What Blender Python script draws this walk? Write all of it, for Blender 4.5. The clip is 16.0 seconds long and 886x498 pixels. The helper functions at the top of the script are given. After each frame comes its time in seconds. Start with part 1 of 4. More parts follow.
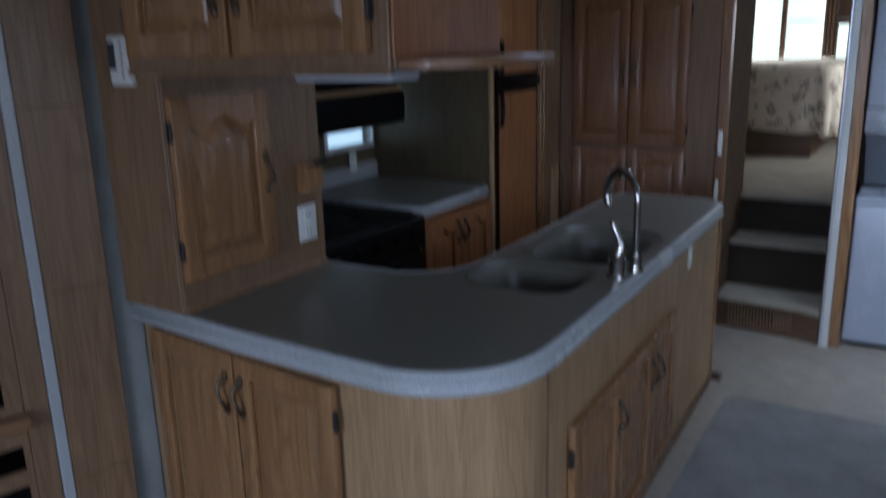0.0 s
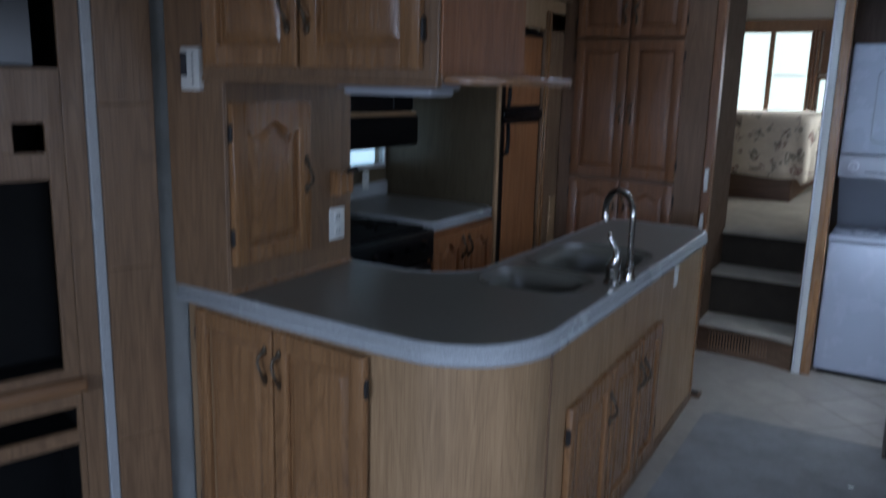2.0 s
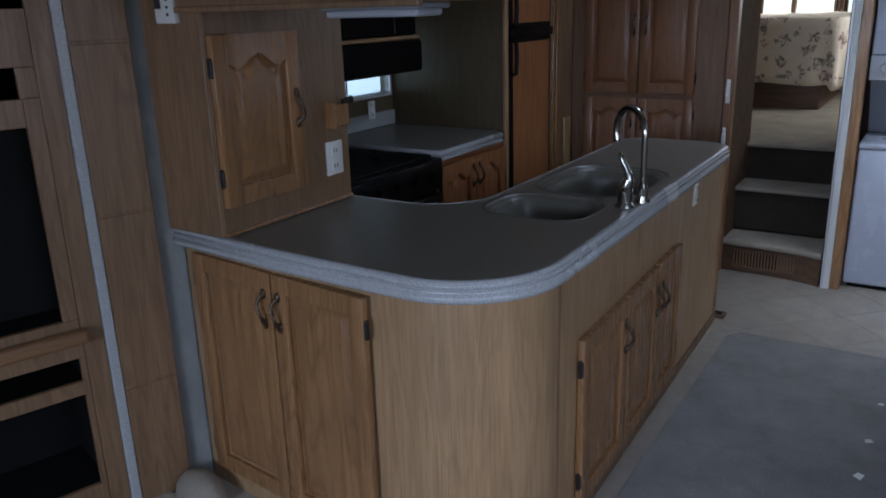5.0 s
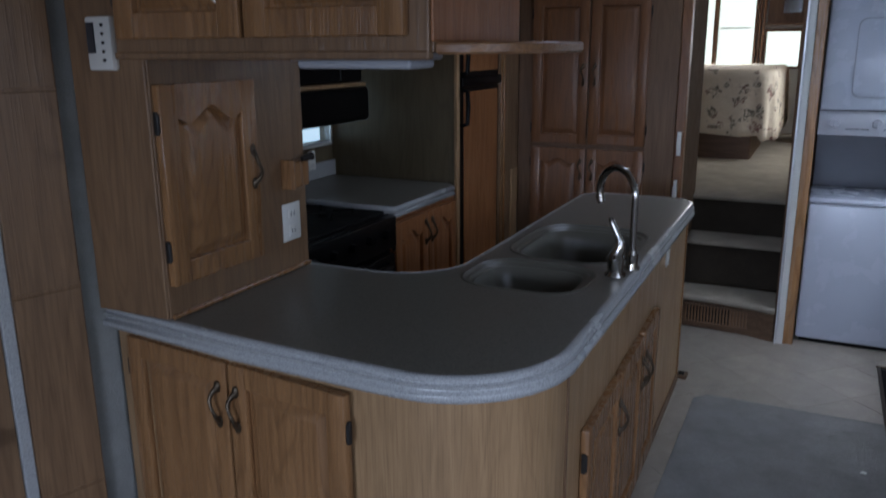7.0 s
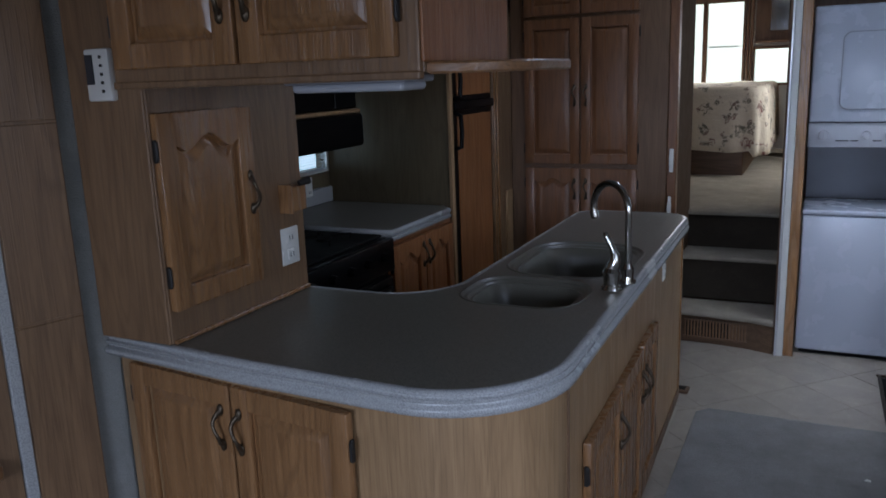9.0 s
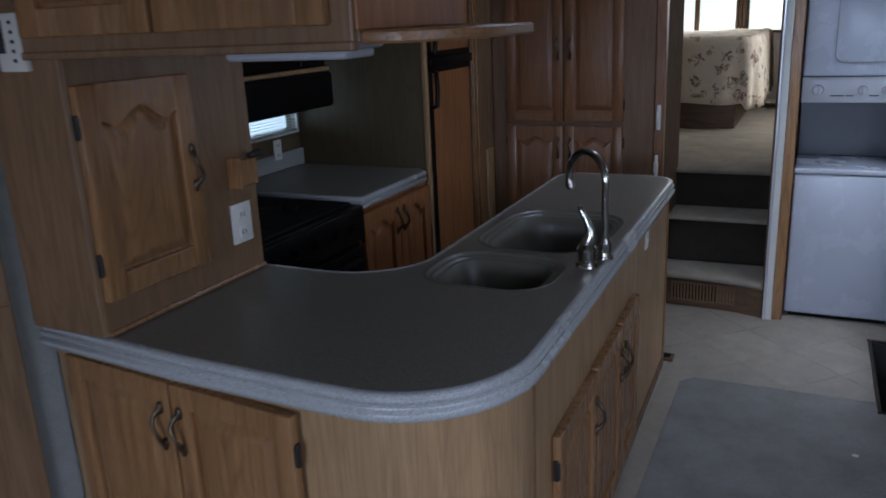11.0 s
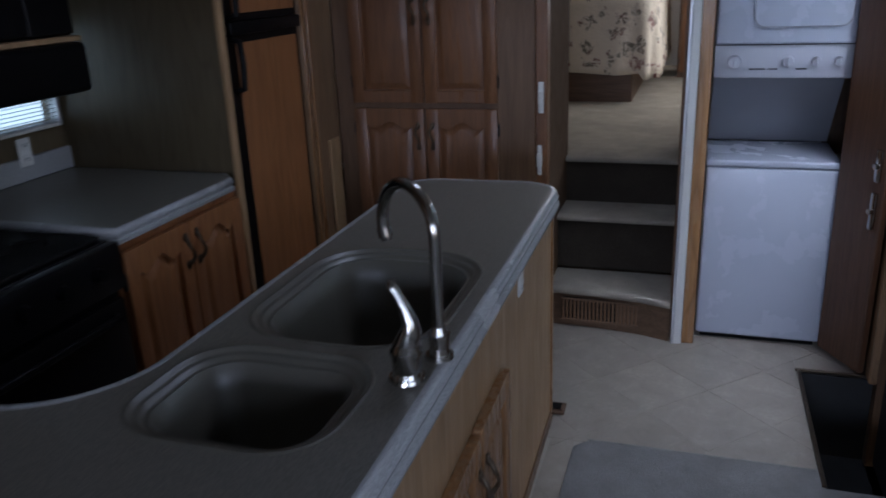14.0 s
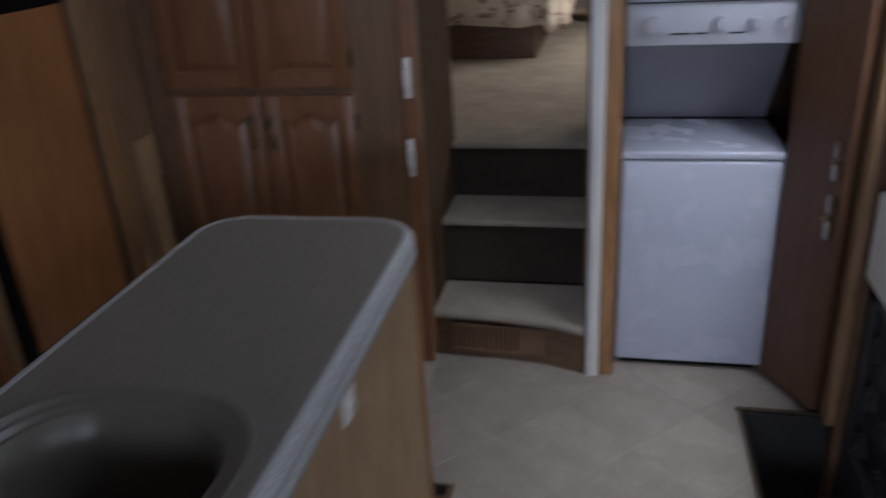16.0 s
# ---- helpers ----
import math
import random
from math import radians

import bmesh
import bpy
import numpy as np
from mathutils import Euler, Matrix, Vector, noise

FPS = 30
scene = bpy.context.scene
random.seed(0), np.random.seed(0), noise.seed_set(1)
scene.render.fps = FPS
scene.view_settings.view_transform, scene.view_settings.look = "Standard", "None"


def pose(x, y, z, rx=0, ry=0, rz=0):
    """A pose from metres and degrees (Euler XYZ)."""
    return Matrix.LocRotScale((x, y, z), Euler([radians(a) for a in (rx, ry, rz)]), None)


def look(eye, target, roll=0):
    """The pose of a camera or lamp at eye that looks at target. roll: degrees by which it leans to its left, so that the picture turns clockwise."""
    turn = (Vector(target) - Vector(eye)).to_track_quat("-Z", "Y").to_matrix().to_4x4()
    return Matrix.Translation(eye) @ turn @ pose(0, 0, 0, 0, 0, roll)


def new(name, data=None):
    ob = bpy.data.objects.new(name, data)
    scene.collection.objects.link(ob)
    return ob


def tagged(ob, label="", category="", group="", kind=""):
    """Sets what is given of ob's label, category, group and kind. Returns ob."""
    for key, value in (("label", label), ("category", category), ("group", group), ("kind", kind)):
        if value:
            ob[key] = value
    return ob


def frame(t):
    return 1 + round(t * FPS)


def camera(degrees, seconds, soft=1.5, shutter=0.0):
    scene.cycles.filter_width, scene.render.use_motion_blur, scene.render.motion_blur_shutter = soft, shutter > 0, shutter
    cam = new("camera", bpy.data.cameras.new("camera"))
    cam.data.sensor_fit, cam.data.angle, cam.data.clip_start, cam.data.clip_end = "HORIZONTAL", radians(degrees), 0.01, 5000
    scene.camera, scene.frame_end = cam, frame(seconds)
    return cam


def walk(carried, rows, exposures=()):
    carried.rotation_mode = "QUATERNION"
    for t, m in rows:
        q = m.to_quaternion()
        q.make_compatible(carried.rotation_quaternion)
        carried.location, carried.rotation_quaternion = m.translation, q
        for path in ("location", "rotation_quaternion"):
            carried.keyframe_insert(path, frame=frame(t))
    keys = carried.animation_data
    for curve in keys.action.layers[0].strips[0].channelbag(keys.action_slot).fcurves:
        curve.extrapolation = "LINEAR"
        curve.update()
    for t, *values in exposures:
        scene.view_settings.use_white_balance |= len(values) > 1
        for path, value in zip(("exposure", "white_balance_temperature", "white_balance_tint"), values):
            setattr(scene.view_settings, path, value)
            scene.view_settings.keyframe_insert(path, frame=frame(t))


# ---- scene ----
cam = camera(58.7, 16.0, 1.7, 0.9)
EXPOSURES = [(0, -0.42, 5850, 10), (1, -0.38, 5700, 8), (3.5, -0.38, 5900, 11), (6.5, -0.48, 6250, 12), (9, -0.5, 6250, 13), (12.5, -0.5, 6200, 13), (13.5, -0.48, 6050, 16), (14.5, -0.46, 6350, 16), (15, -0.42, 6850, 20), (16, -0.38, 6850, 18)]
PATH = [
    (0, (0.766, -3.673, 1.612), (-0.253, -2.028, 1.108), -1.5),
    (0.5, (0.808, -3.763, 1.647), (-0.241, -2.076, 1.422), -1.9),
    (1, (0.841, -3.923, 1.685), (-0.172, -2.199, 1.65), -1.2),
    (1.5, (0.831, -3.996, 1.646), (-0.159, -2.267, 1.473), -0.2),
    (2, (0.836, -3.993, 1.566), (-0.16, -2.308, 1.155), 1.5),
    (2.5, (0.861, -4.01, 1.535), (-0.142, -2.358, 1.017), 2.5),
    (3, (0.866, -4.026, 1.553), (-0.145, -2.397, 0.984), 0.7),
    (3.5, (0.846, -4.031, 1.564), (-0.169, -2.389, 1.042), -0.9),
    (6, (0.843, -3.734, 1.548), (-0.19, -2.141, 0.92), -2.0),
    (6.5, (0.614, -3.72, 1.564), (-0.286, -2.032, 0.981), -0.7),
    (7, (0.524, -3.702, 1.578), (-0.319, -1.958, 1.08), -0.4),
    (7.5, (0.513, -3.704, 1.574), (-0.322, -1.939, 1.14), -1.1),
    (8, (0.526, -3.713, 1.573), (-0.318, -1.947, 1.162), -1.6),
    (8.5, (0.531, -3.718, 1.568), (-0.313, -1.955, 1.148), -1.9),
    (9, (0.542, -3.729, 1.562), (-0.304, -1.969, 1.13), -2.1),
    (11.5, (0.548, -3.389, 1.601), (-0.261, -1.652, 1.029), -2.3),
    (12, (0.392, -3.232, 1.595), (-0.199, -1.392, 1.086), -1.6),
    (12.5, (0.358, -3.116, 1.546), (-0.121, -1.239, 1.047), -0.8),
    (13, (0.396, -2.901, 1.551), (-0.144, -1.073, 0.947), -0.3),
    (13.5, (0.436, -2.698, 1.557), (-0.186, -0.909, 0.913), -1.4),
    (14, (0.441, -2.541, 1.551), (-0.154, -0.748, 0.896), -2.4),
    (14.5, (0.345, -2.382, 1.566), (-0.098, -0.553, 0.89), -0.8),
    (15, (0.279, -2.192, 1.534), (-0.096, -0.364, 0.816), 0.5),
    (15.5, (0.364, -1.925, 1.517), (-0.184, -0.157, 0.749), -1.5),
    (16, (0.456, -1.70, 1.566), (0.045, 0.081, 0.757), -3.5),
]
walk(cam, [(t, look(eye, target, roll)) for t, eye, target, roll in PATH], EXPOSURES)

# ---- world and light ----
world = bpy.data.worlds.new("world")
scene.world = world
world.use_nodes = True
wn = world.node_tree
sky = wn.nodes.new("ShaderNodeTexSky")
sky.sky_type = "NISHITA"
sky.sun_disc = False
sky.sun_elevation = radians(40)
sky.sun_rotation = radians(150)
wn.links.new(sky.outputs["Color"], wn.nodes["Background"].inputs["Color"])
wn.nodes["Background"].inputs["Strength"].default_value = 0.12
sun_data = bpy.data.lights.new("sun", "SUN")
sun_data.energy, sun_data.angle, sun_data.color = 1.2, radians(10), (1.0, 0.96, 0.9)
sun = new("sun", sun_data)
sun.matrix_world = look((0, 0, 20), (-8, 14, 0))


def window_light(name, eye, target, w, h, power, color=(0.82, 0.9, 1.0), spread=180):
    data = bpy.data.lights.new(name, "AREA")
    data.shape, data.size, data.size_y, data.energy, data.color = "RECTANGLE", w, h, power, color
    data.spread = radians(spread)
    ob = new(name, data)
    ob.matrix_world = look(eye, target)
    return ob


DAY = (0.63, 0.75, 1.0)
SOFT = (0.93, 0.93, 0.92)
window_light("rear_window_light", (0.3, -6.93, 1.45), (0.1, -3.9, 0.0), 1.9, 0.95, 35, DAY, 78)
window_light("side_window_light", (1.82, -3.4, 1.45), (0.2, -2.4, 0.0), 1.9, 0.95, 15, DAY, 120)
window_light("door_window_light", (1.45, -0.05, 2.0), (0.35, 0.40, 0.3), 0.9, 0.6, 66, (0.76, 0.85, 1.0), 170)
window_light("skylight_light", (0.04, -0.2, 2.545), (0.04, -0.2, 0.0), 0.33, 0.33, 8, DAY)
window_light("bedroom_window_light", (-0.56, 5.1, 1.75), (-0.3, 2, 1.0), 0.66, 0.85, 18, SOFT)
# added fill lamp by an unseen side opening, brightens bed and stairs
window_light("bedroom_side_fill", (1.13, 3.2, 1.62), (0, 2.6, 0.6), 0.95, 0.6, 22, SOFT)


# ---- materials ----
def material(name):
    m = bpy.data.materials.new(name)
    m.use_nodes = True
    nt = m.node_tree
    return m, nt, nt.nodes["Principled BSDF"]


def mixer(nt, fac, a, b):
    n = nt.nodes.new("ShaderNodeMix")
    n.data_type = "RGBA"
    for socket, v in ((n.inputs[6], a), (n.inputs[7], b)):
        if hasattr(v, "is_output"):
            nt.links.new(v, socket)
        else:
            socket.default_value = (*v, 1)
    if hasattr(fac, "is_output"):
        nt.links.new(fac, n.inputs[0])
    else:
        n.inputs[0].default_value = fac
    return n.outputs[2]


def coords(nt, scale):
    tc = nt.nodes.new("ShaderNodeTexCoord")
    mp = nt.nodes.new("ShaderNodeMapping")
    mp.inputs["Scale"].default_value = scale
    nt.links.new(tc.outputs["Object"], mp.inputs["Vector"])
    return mp.outputs["Vector"]


def noisy(nt, scale, detail=4, rough=0.55, vec=None, lo=0.3, hi=0.7, distort=0.0):
    n = nt.nodes.new("ShaderNodeTexNoise")
    n.inputs["Scale"].default_value = scale
    n.inputs["Detail"].default_value = detail
    n.inputs["Roughness"].default_value = rough
    n.inputs["Distortion"].default_value = distort
    nt.links.new(vec or coords(nt, (1, 1, 1)), n.inputs["Vector"])
    r = nt.nodes.new("ShaderNodeMapRange")
    r.inputs[1].default_value, r.inputs[2].default_value = lo, hi
    nt.links.new(n.outputs["Fac"], r.inputs[0])
    return r.outputs[0]


def bump(nt, bsdf, height, strength, dist=0.002):
    b = nt.nodes.new("ShaderNodeBump")
    b.inputs["Strength"].default_value, b.inputs["Distance"].default_value = strength, dist
    nt.links.new(height, b.inputs["Height"])
    nt.links.new(b.outputs["Normal"], bsdf.inputs["Normal"])


def wood(name, light, dark, rough=0.4, axis=2, strength=1.0, figure=0.3):
    """Oak with long grain along one axis, pores and slow tone changes."""
    m, nt, b = material(name)
    s = [14, 14, 14]
    s[axis] = 0.9
    v = coords(nt, s)
    grain = noisy(nt, 3.0, 6, 0.6, v, 0.32, 0.72, 0.8)
    s2 = [90, 90, 90]
    s2[axis] = 2.5
    pores = noisy(nt, 2.5, 3, 0.6, coords(nt, s2), 0.5, 0.68)
    broad = noisy(nt, 1.7, 3, 0.5, None, 0.3, 0.7)
    c = mixer(nt, grain, light, dark)
    mid = tuple(0.72 * q for q in dark)
    sc = nt.nodes.new("ShaderNodeMath")
    sc.operation = "MULTIPLY"
    sc.inputs[1].default_value = 0.55 * strength
    nt.links.new(pores, sc.inputs[0])
    c = mixer(nt, sc.outputs[0], c, mid)
    # cathedral figure: contour lines of a stretched noise
    s3 = [5.5, 5.5, 5.5]
    s3[axis] = 0.55
    rings = noisy(nt, 1.0, 2, 0.45, coords(nt, s3), 0.0, 1.0, 0.3)
    wave = nt.nodes.new("ShaderNodeMath")
    wave.operation = "PINGPONG"
    wave.inputs[1].default_value = 0.022
    nt.links.new(rings, wave.inputs[0])
    line = nt.nodes.new("ShaderNodeMapRange")
    line.inputs[1].default_value, line.inputs[2].default_value, line.inputs[3].default_value, line.inputs[4].default_value = 0.0, 0.009, figure, 0.0
    nt.links.new(wave.outputs[0], line.inputs[0])
    c = mixer(nt, line.outputs[0], c, tuple(0.5 * q for q in dark))
    hs = nt.nodes.new("ShaderNodeHueSaturation")
    mr = nt.nodes.new("ShaderNodeMapRange")
    mr.inputs[3].default_value, mr.inputs[4].default_value = 0.85, 1.12
    nt.links.new(broad, mr.inputs[0])
    nt.links.new(mr.outputs[0], hs.inputs["Value"])
    nt.links.new(c, hs.inputs["Color"])
    nt.links.new(hs.outputs[0], b.inputs["Base Color"])
    rr = nt.nodes.new("ShaderNodeMapRange")
    rr.inputs[3].default_value, rr.inputs[4].default_value = rough - 0.05, rough + 0.12
    nt.links.new(grain, rr.inputs[0])
    nt.links.new(rr.outputs[0], b.inputs["Roughness"])
    bump(nt, b, pores, 0.4, 0.0008)
    return m


def speckled(name, a, c, rough, scale=260, spot=0.5, wear=0.06):
    """Fine two-tone speckle with slow staining."""
    m, nt, b = material(name)
    f = noisy(nt, scale, 2, 0.5, None, 0.42, 0.6)
    st = noisy(nt, 3.0, 5, 0.6, None, 0.35, 0.75)
    col = mixer(nt, f, a, c)
    sc = nt.nodes.new("ShaderNodeMath")
    sc.operation = "MULTIPLY"
    sc.inputs[1].default_value = spot
    nt.links.new(st, sc.inputs[0])
    col = mixer(nt, sc.outputs[0], col, tuple(0.78 * q for q in a))
    nt.links.new(col, b.inputs["Base Color"])
    rr = nt.nodes.new("ShaderNodeMapRange")
    rr.inputs[3].default_value, rr.inputs[4].default_value = rough - wear, rough + wear
    nt.links.new(st, rr.inputs[0])
    nt.links.new(rr.outputs[0], b.inputs["Roughness"])
    bump(nt, b, f, 0.12, 0.0005)
    return m


def fuzzy(name, a, c, depth=0.006, scale=170):
    """Carpet pile: tufts, trodden patches and dirt."""
    m, nt, b = material(name)
    f = noisy(nt, scale, 3, 0.7, None, 0.3, 0.7)
    p = noisy(nt, 5.0, 5, 0.65, None, 0.3, 0.72)
    col = mixer(nt, f, a, c)
    col = mixer(nt, p, col, tuple(0.6 * q for q in a))
    nt.links.new(col, b.inputs["Base Color"])
    b.inputs["Roughness"].default_value = 0.95
    b.inputs["Specular IOR Level"].default_value = 0.15
    bump(nt, b, f, 0.9, depth)
    return m


def plain(name, color, rough=0.5, metal=0.0, grime=0.15, scale=6.0, relief=0.0):
    m, nt, b = material(name)
    st = noisy(nt, scale, 5, 0.6, None, 0.35, 0.75)
    sc = nt.nodes.new("ShaderNodeMath")
    sc.operation = "MULTIPLY"
    sc.inputs[1].default_value = grime
    nt.links.new(st, sc.inputs[0])
    nt.links.new(mixer(nt, sc.outputs[0], color, tuple(0.6 * q for q in color)), b.inputs["Base Color"])
    b.inputs["Metallic"].default_value = metal
    rr = nt.nodes.new("ShaderNodeMapRange")
    rr.inputs[3].default_value, rr.inputs[4].default_value = rough * 0.9, min(1, rough * 1.2)
    nt.links.new(st, rr.inputs[0])
    nt.links.new(rr.outputs[0], b.inputs["Roughness"])
    if relief:
        bump(nt, b, noisy(nt, 220, 3, 0.6), relief, 0.001)
    return m


def glowing(name, color, strength):
    m, nt, b = material(name)
    b.inputs["Base Color"].default_value = (*color, 1)
    b.inputs["Emission Color"].default_value = (*color, 1)
    b.inputs["Emission Strength"].default_value = strength
    return m


def glass(name, tint=(0.9, 0.95, 0.95), rough=0.02):
    m, nt, b = material(name)
    b.inputs["Base Color"].default_value = (*tint, 1)
    b.inputs["Roughness"].default_value = rough
    b.inputs["Transmission Weight"].default_value = 1.0
    b.inputs["IOR"].default_value = 1.1
    return m


OAK = wood("oak_door", (0.34, 0.175, 0.074), (0.215, 0.104, 0.042), 0.25, strength=0.7, figure=0.4)
OAK_RAIL = wood("oak_rail", (0.29, 0.152, 0.070), (0.185, 0.090, 0.038), 0.3, axis=0)
VENEER_MID = wood("mid_oak_veneer", (0.25, 0.148, 0.078), (0.175, 0.098, 0.050), 0.36, strength=1.0)
VENEER = wood("oak_veneer", (0.41, 0.255, 0.130), (0.295, 0.175, 0.083), 0.40, strength=1.1, figure=0.2)
VENEER_DARK = wood("brown_veneer", (0.185, 0.103, 0.054), (0.125, 0.066, 0.033), 0.42)
OLIVE = wood("olive_panel", (0.15, 0.115, 0.066), (0.12, 0.09, 0.05), 0.38)
CHERRY = wood("reddish_oak", (0.37, 0.150, 0.053), (0.25, 0.096, 0.034), 0.38)
COUNTER = speckled("speckled_laminate", (0.172, 0.158, 0.130), (0.118, 0.109, 0.089), 0.33, 260, 0.0, 0.015)
NOSING = speckled("counter_nosing", (0.43, 0.435, 0.43), (0.31, 0.315, 0.31), 0.27, 260, 0.15)
SINK = speckled("composite_sink", (0.115, 0.106, 0.083), (0.09, 0.083, 0.065), 0.36, 420, 0.35)
# beige pile, lightened so the stair treads carry light from above
CARPET = fuzzy("beige_carpet", (0.56, 0.50, 0.40), (0.42, 0.37, 0.29))
RUG = fuzzy("grey_carpet", (0.36, 0.345, 0.33), (0.26, 0.25, 0.24))
FABRIC = fuzzy("grey_wall_fabric", (0.36, 0.355, 0.33), (0.26, 0.26, 0.24), 0.003, 240)
CEILING = plain("ceiling_panel", (0.76, 0.76, 0.76), 0.6, 0, 0.5, 3.2, 0.5)
WALLPAPER = plain("wallpaper", (0.60, 0.59, 0.55), 0.7, 0, 0.2, 4, 0.3)
WHITE = plain("white_enamel", (0.43, 0.46, 0.53), 0.26, 0, 0.06)
CONTROL = plain("pale_control_panel", (0.40, 0.41, 0.45), 0.4)
# darkened grey: shade above the washer lid; also the lamp housing
DIM_GREY = plain("dim_grey", (0.27, 0.28, 0.31), 0.4)
PLASTIC = plain("white_plastic", (0.72, 0.71, 0.66), 0.4, 0, 0.1)
BLACK = plain("black_enamel", (0.004, 0.004, 0.0045), 0.32, 0, 0.2)
BLACK.node_tree.nodes["Principled BSDF"].inputs["Specular IOR Level"].default_value = 0.14
# near-black that stands in for shade in recesses; also cooktop, burners and screen
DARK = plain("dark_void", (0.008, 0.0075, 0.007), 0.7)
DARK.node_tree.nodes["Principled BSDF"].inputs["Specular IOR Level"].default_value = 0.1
IRON = plain("black_hinge", (0.02, 0.018, 0.016), 0.5, 0.3)
NICKEL = plain("brushed_nickel", (0.46, 0.44, 0.40), 0.15, 1.0, 0.3)
BRONZE = plain("bronze_pull", (0.10, 0.075, 0.05), 0.4, 0.8, 0.5, 60)
METAL = plain("aluminium_trim", (0.62, 0.63, 0.64), 0.32, 0.8, 0.3)
WELL_BLACK = plain("well_black", (0.02, 0.02, 0.02), 0.8)
GLASS = glass("clear_glass")
BLANK = plain("dark_display", (0.02, 0.02, 0.025), 0.2)
DAYLIGHT = glowing("outdoor_brightness", (0.82, 0.86, 0.80), 1.45)
BLUE_DAY = glowing("outdoor_shade", (0.62, 0.82, 1.0), 1.7)
LENS = glowing("light_lens", (0.6, 0.8, 1.0), 0.6)


# ---- building helpers ----
def bx(bm, x0, x1, y0, y1, z0, z1, bevel=0.0, seg=1):
    m = Matrix.Translation(((x0 + x1) / 2, (y0 + y1) / 2, (z0 + z1) / 2)) @ Matrix.Diagonal((abs(x1 - x0), abs(y1 - y0), abs(z1 - z0), 1))
    g = bmesh.ops.create_cube(bm, size=1, matrix=m)
    if bevel:
        edges = list({e for v in g["verts"] for e in v.link_edges})
        bmesh.ops.bevel(bm, geom=edges, offset=bevel, segments=seg, profile=0.5, affect="EDGES", clamp_overlap=True)
    return bm


def box(x0, x1, y0, y1, z0, z1, bevel=0.003, seg=1):
    return bx(bmesh.new(), x0, x1, y0, y1, z0, z1, bevel, seg)


def cyl(bm, p, q, r0, r1=None, seg=16, caps=True):
    p, q = Vector(p), Vector(q)
    m = Matrix.Translation((p + q) / 2) @ (q - p).to_track_quat("Z", "Y").to_matrix().to_4x4()
    bmesh.ops.create_cone(bm, cap_ends=caps, segments=seg, radius1=r0, radius2=r0 if r1 is None else r1, depth=(q - p).length, matrix=m)
    return bm


def prism(bm, pts, a, b, axis="y"):
    """A solid from a flat outline pushed from a to b along an axis."""
    def at(u, v, w):
        return {"x": (w, u, v), "y": (u, w, v), "z": (u, v, w)}[axis]
    n = len(pts)
    lo = [bm.verts.new(at(u, v, a)) for u, v in pts]
    hi = [bm.verts.new(at(u, v, b)) for u, v in pts]
    bm.faces.new(lo)
    bm.faces.new(hi[::-1])
    for i in range(n):
        bm.faces.new((lo[i], hi[i], hi[(i + 1) % n], lo[(i + 1) % n]))
    bmesh.ops.recalc_face_normals(bm, faces=bm.faces)
    return bm


def tube(bm, pts, radii, seg=12):
    """A round tube along a line of points."""
    rings = []
    for i, p in enumerate(pts):
        p = Vector(p)
        d = Vector(pts[min(i + 1, len(pts) - 1)]) - Vector(pts[max(i - 1, 0)])
        q = d.to_track_quat("Z", "Y")
        r = radii[i] if isinstance(radii, (list, tuple)) else radii
        rings.append([bm.verts.new(p + q @ Vector((r * math.cos(2 * math.pi * k / seg), r * math.sin(2 * math.pi * k / seg), 0))) for k in range(seg)])
    for a, b in zip(rings, rings[1:]):
        best = min(range(seg), key=lambda s: sum((a[k].co - b[(k + s) % seg].co).length for k in range(0, seg, 3)))
        for k in range(seg):
            bm.faces.new((a[k], a[(k + 1) % seg], b[(k + 1 + best) % seg], b[(k + best) % seg]))
    bm.faces.new(rings[0][::-1])
    bm.faces.new(rings[-1])
    bmesh.ops.recalc_face_normals(bm, faces=bm.faces)
    return bm


def meshed(name, bm, mat, smooth=None):
    me = bpy.data.meshes.new(name)
    bm.to_mesh(me)
    bm.free()
    me.materials.append(mat)
    if smooth:
        for p in me.polygons:
            p.use_smooth = True
        me.set_sharp_from_angle(angle=radians(smooth))
    return me


def part(name, bm, mat, parent=None, label="", smooth=35, at=None):
    ob = new(name, meshed(name, bm, mat, smooth))
    if parent:
        ob.parent = parent
    if at is not None:
        ob.matrix_basis = at
    if label:
        ob["label"] = label
    return ob


def thing(name, label, category, at=Matrix(), group="", kind=""):
    ob = new(name)
    ob.empty_display_size = 0.1
    ob.matrix_basis = at
    return tagged(ob, label, category, group, kind)


def structure(name, bm, mat, label="", smooth=None):
    return tagged(part(name, bm, mat, None, "", smooth), label, name.split("_")[0], "", "structure")


def arc(cx, cy, r, a0, a1, n=10):
    return [(cx + r * math.cos(radians(a0 + (a1 - a0) * i / n)), cy + r * math.sin(radians(a0 + (a1 - a0) * i / n))) for i in range(n + 1)]


def rounded(x0, x1, y0, y1, r, n=6):
    return arc(x1 - r, y1 - r, r, 0, 90, n) + arc(x0 + r, y1 - r, r, 90, 180, n) + arc(x0 + r, y0 + r, r, 180, 270, n) + arc(x1 - r, y0 + r, r, 270, 360, n)


def crest(u):
    """The cathedral curve of an arched panel, u from -1 to 1: a peak between two dips."""
    a = abs(u)
    if a < 0.72:
        return 0.5 + 0.5 * math.cos(math.pi * a / 0.72)
    return 0.38 * math.sin(math.pi / 2 * (a - 0.72) / 0.28) ** 2


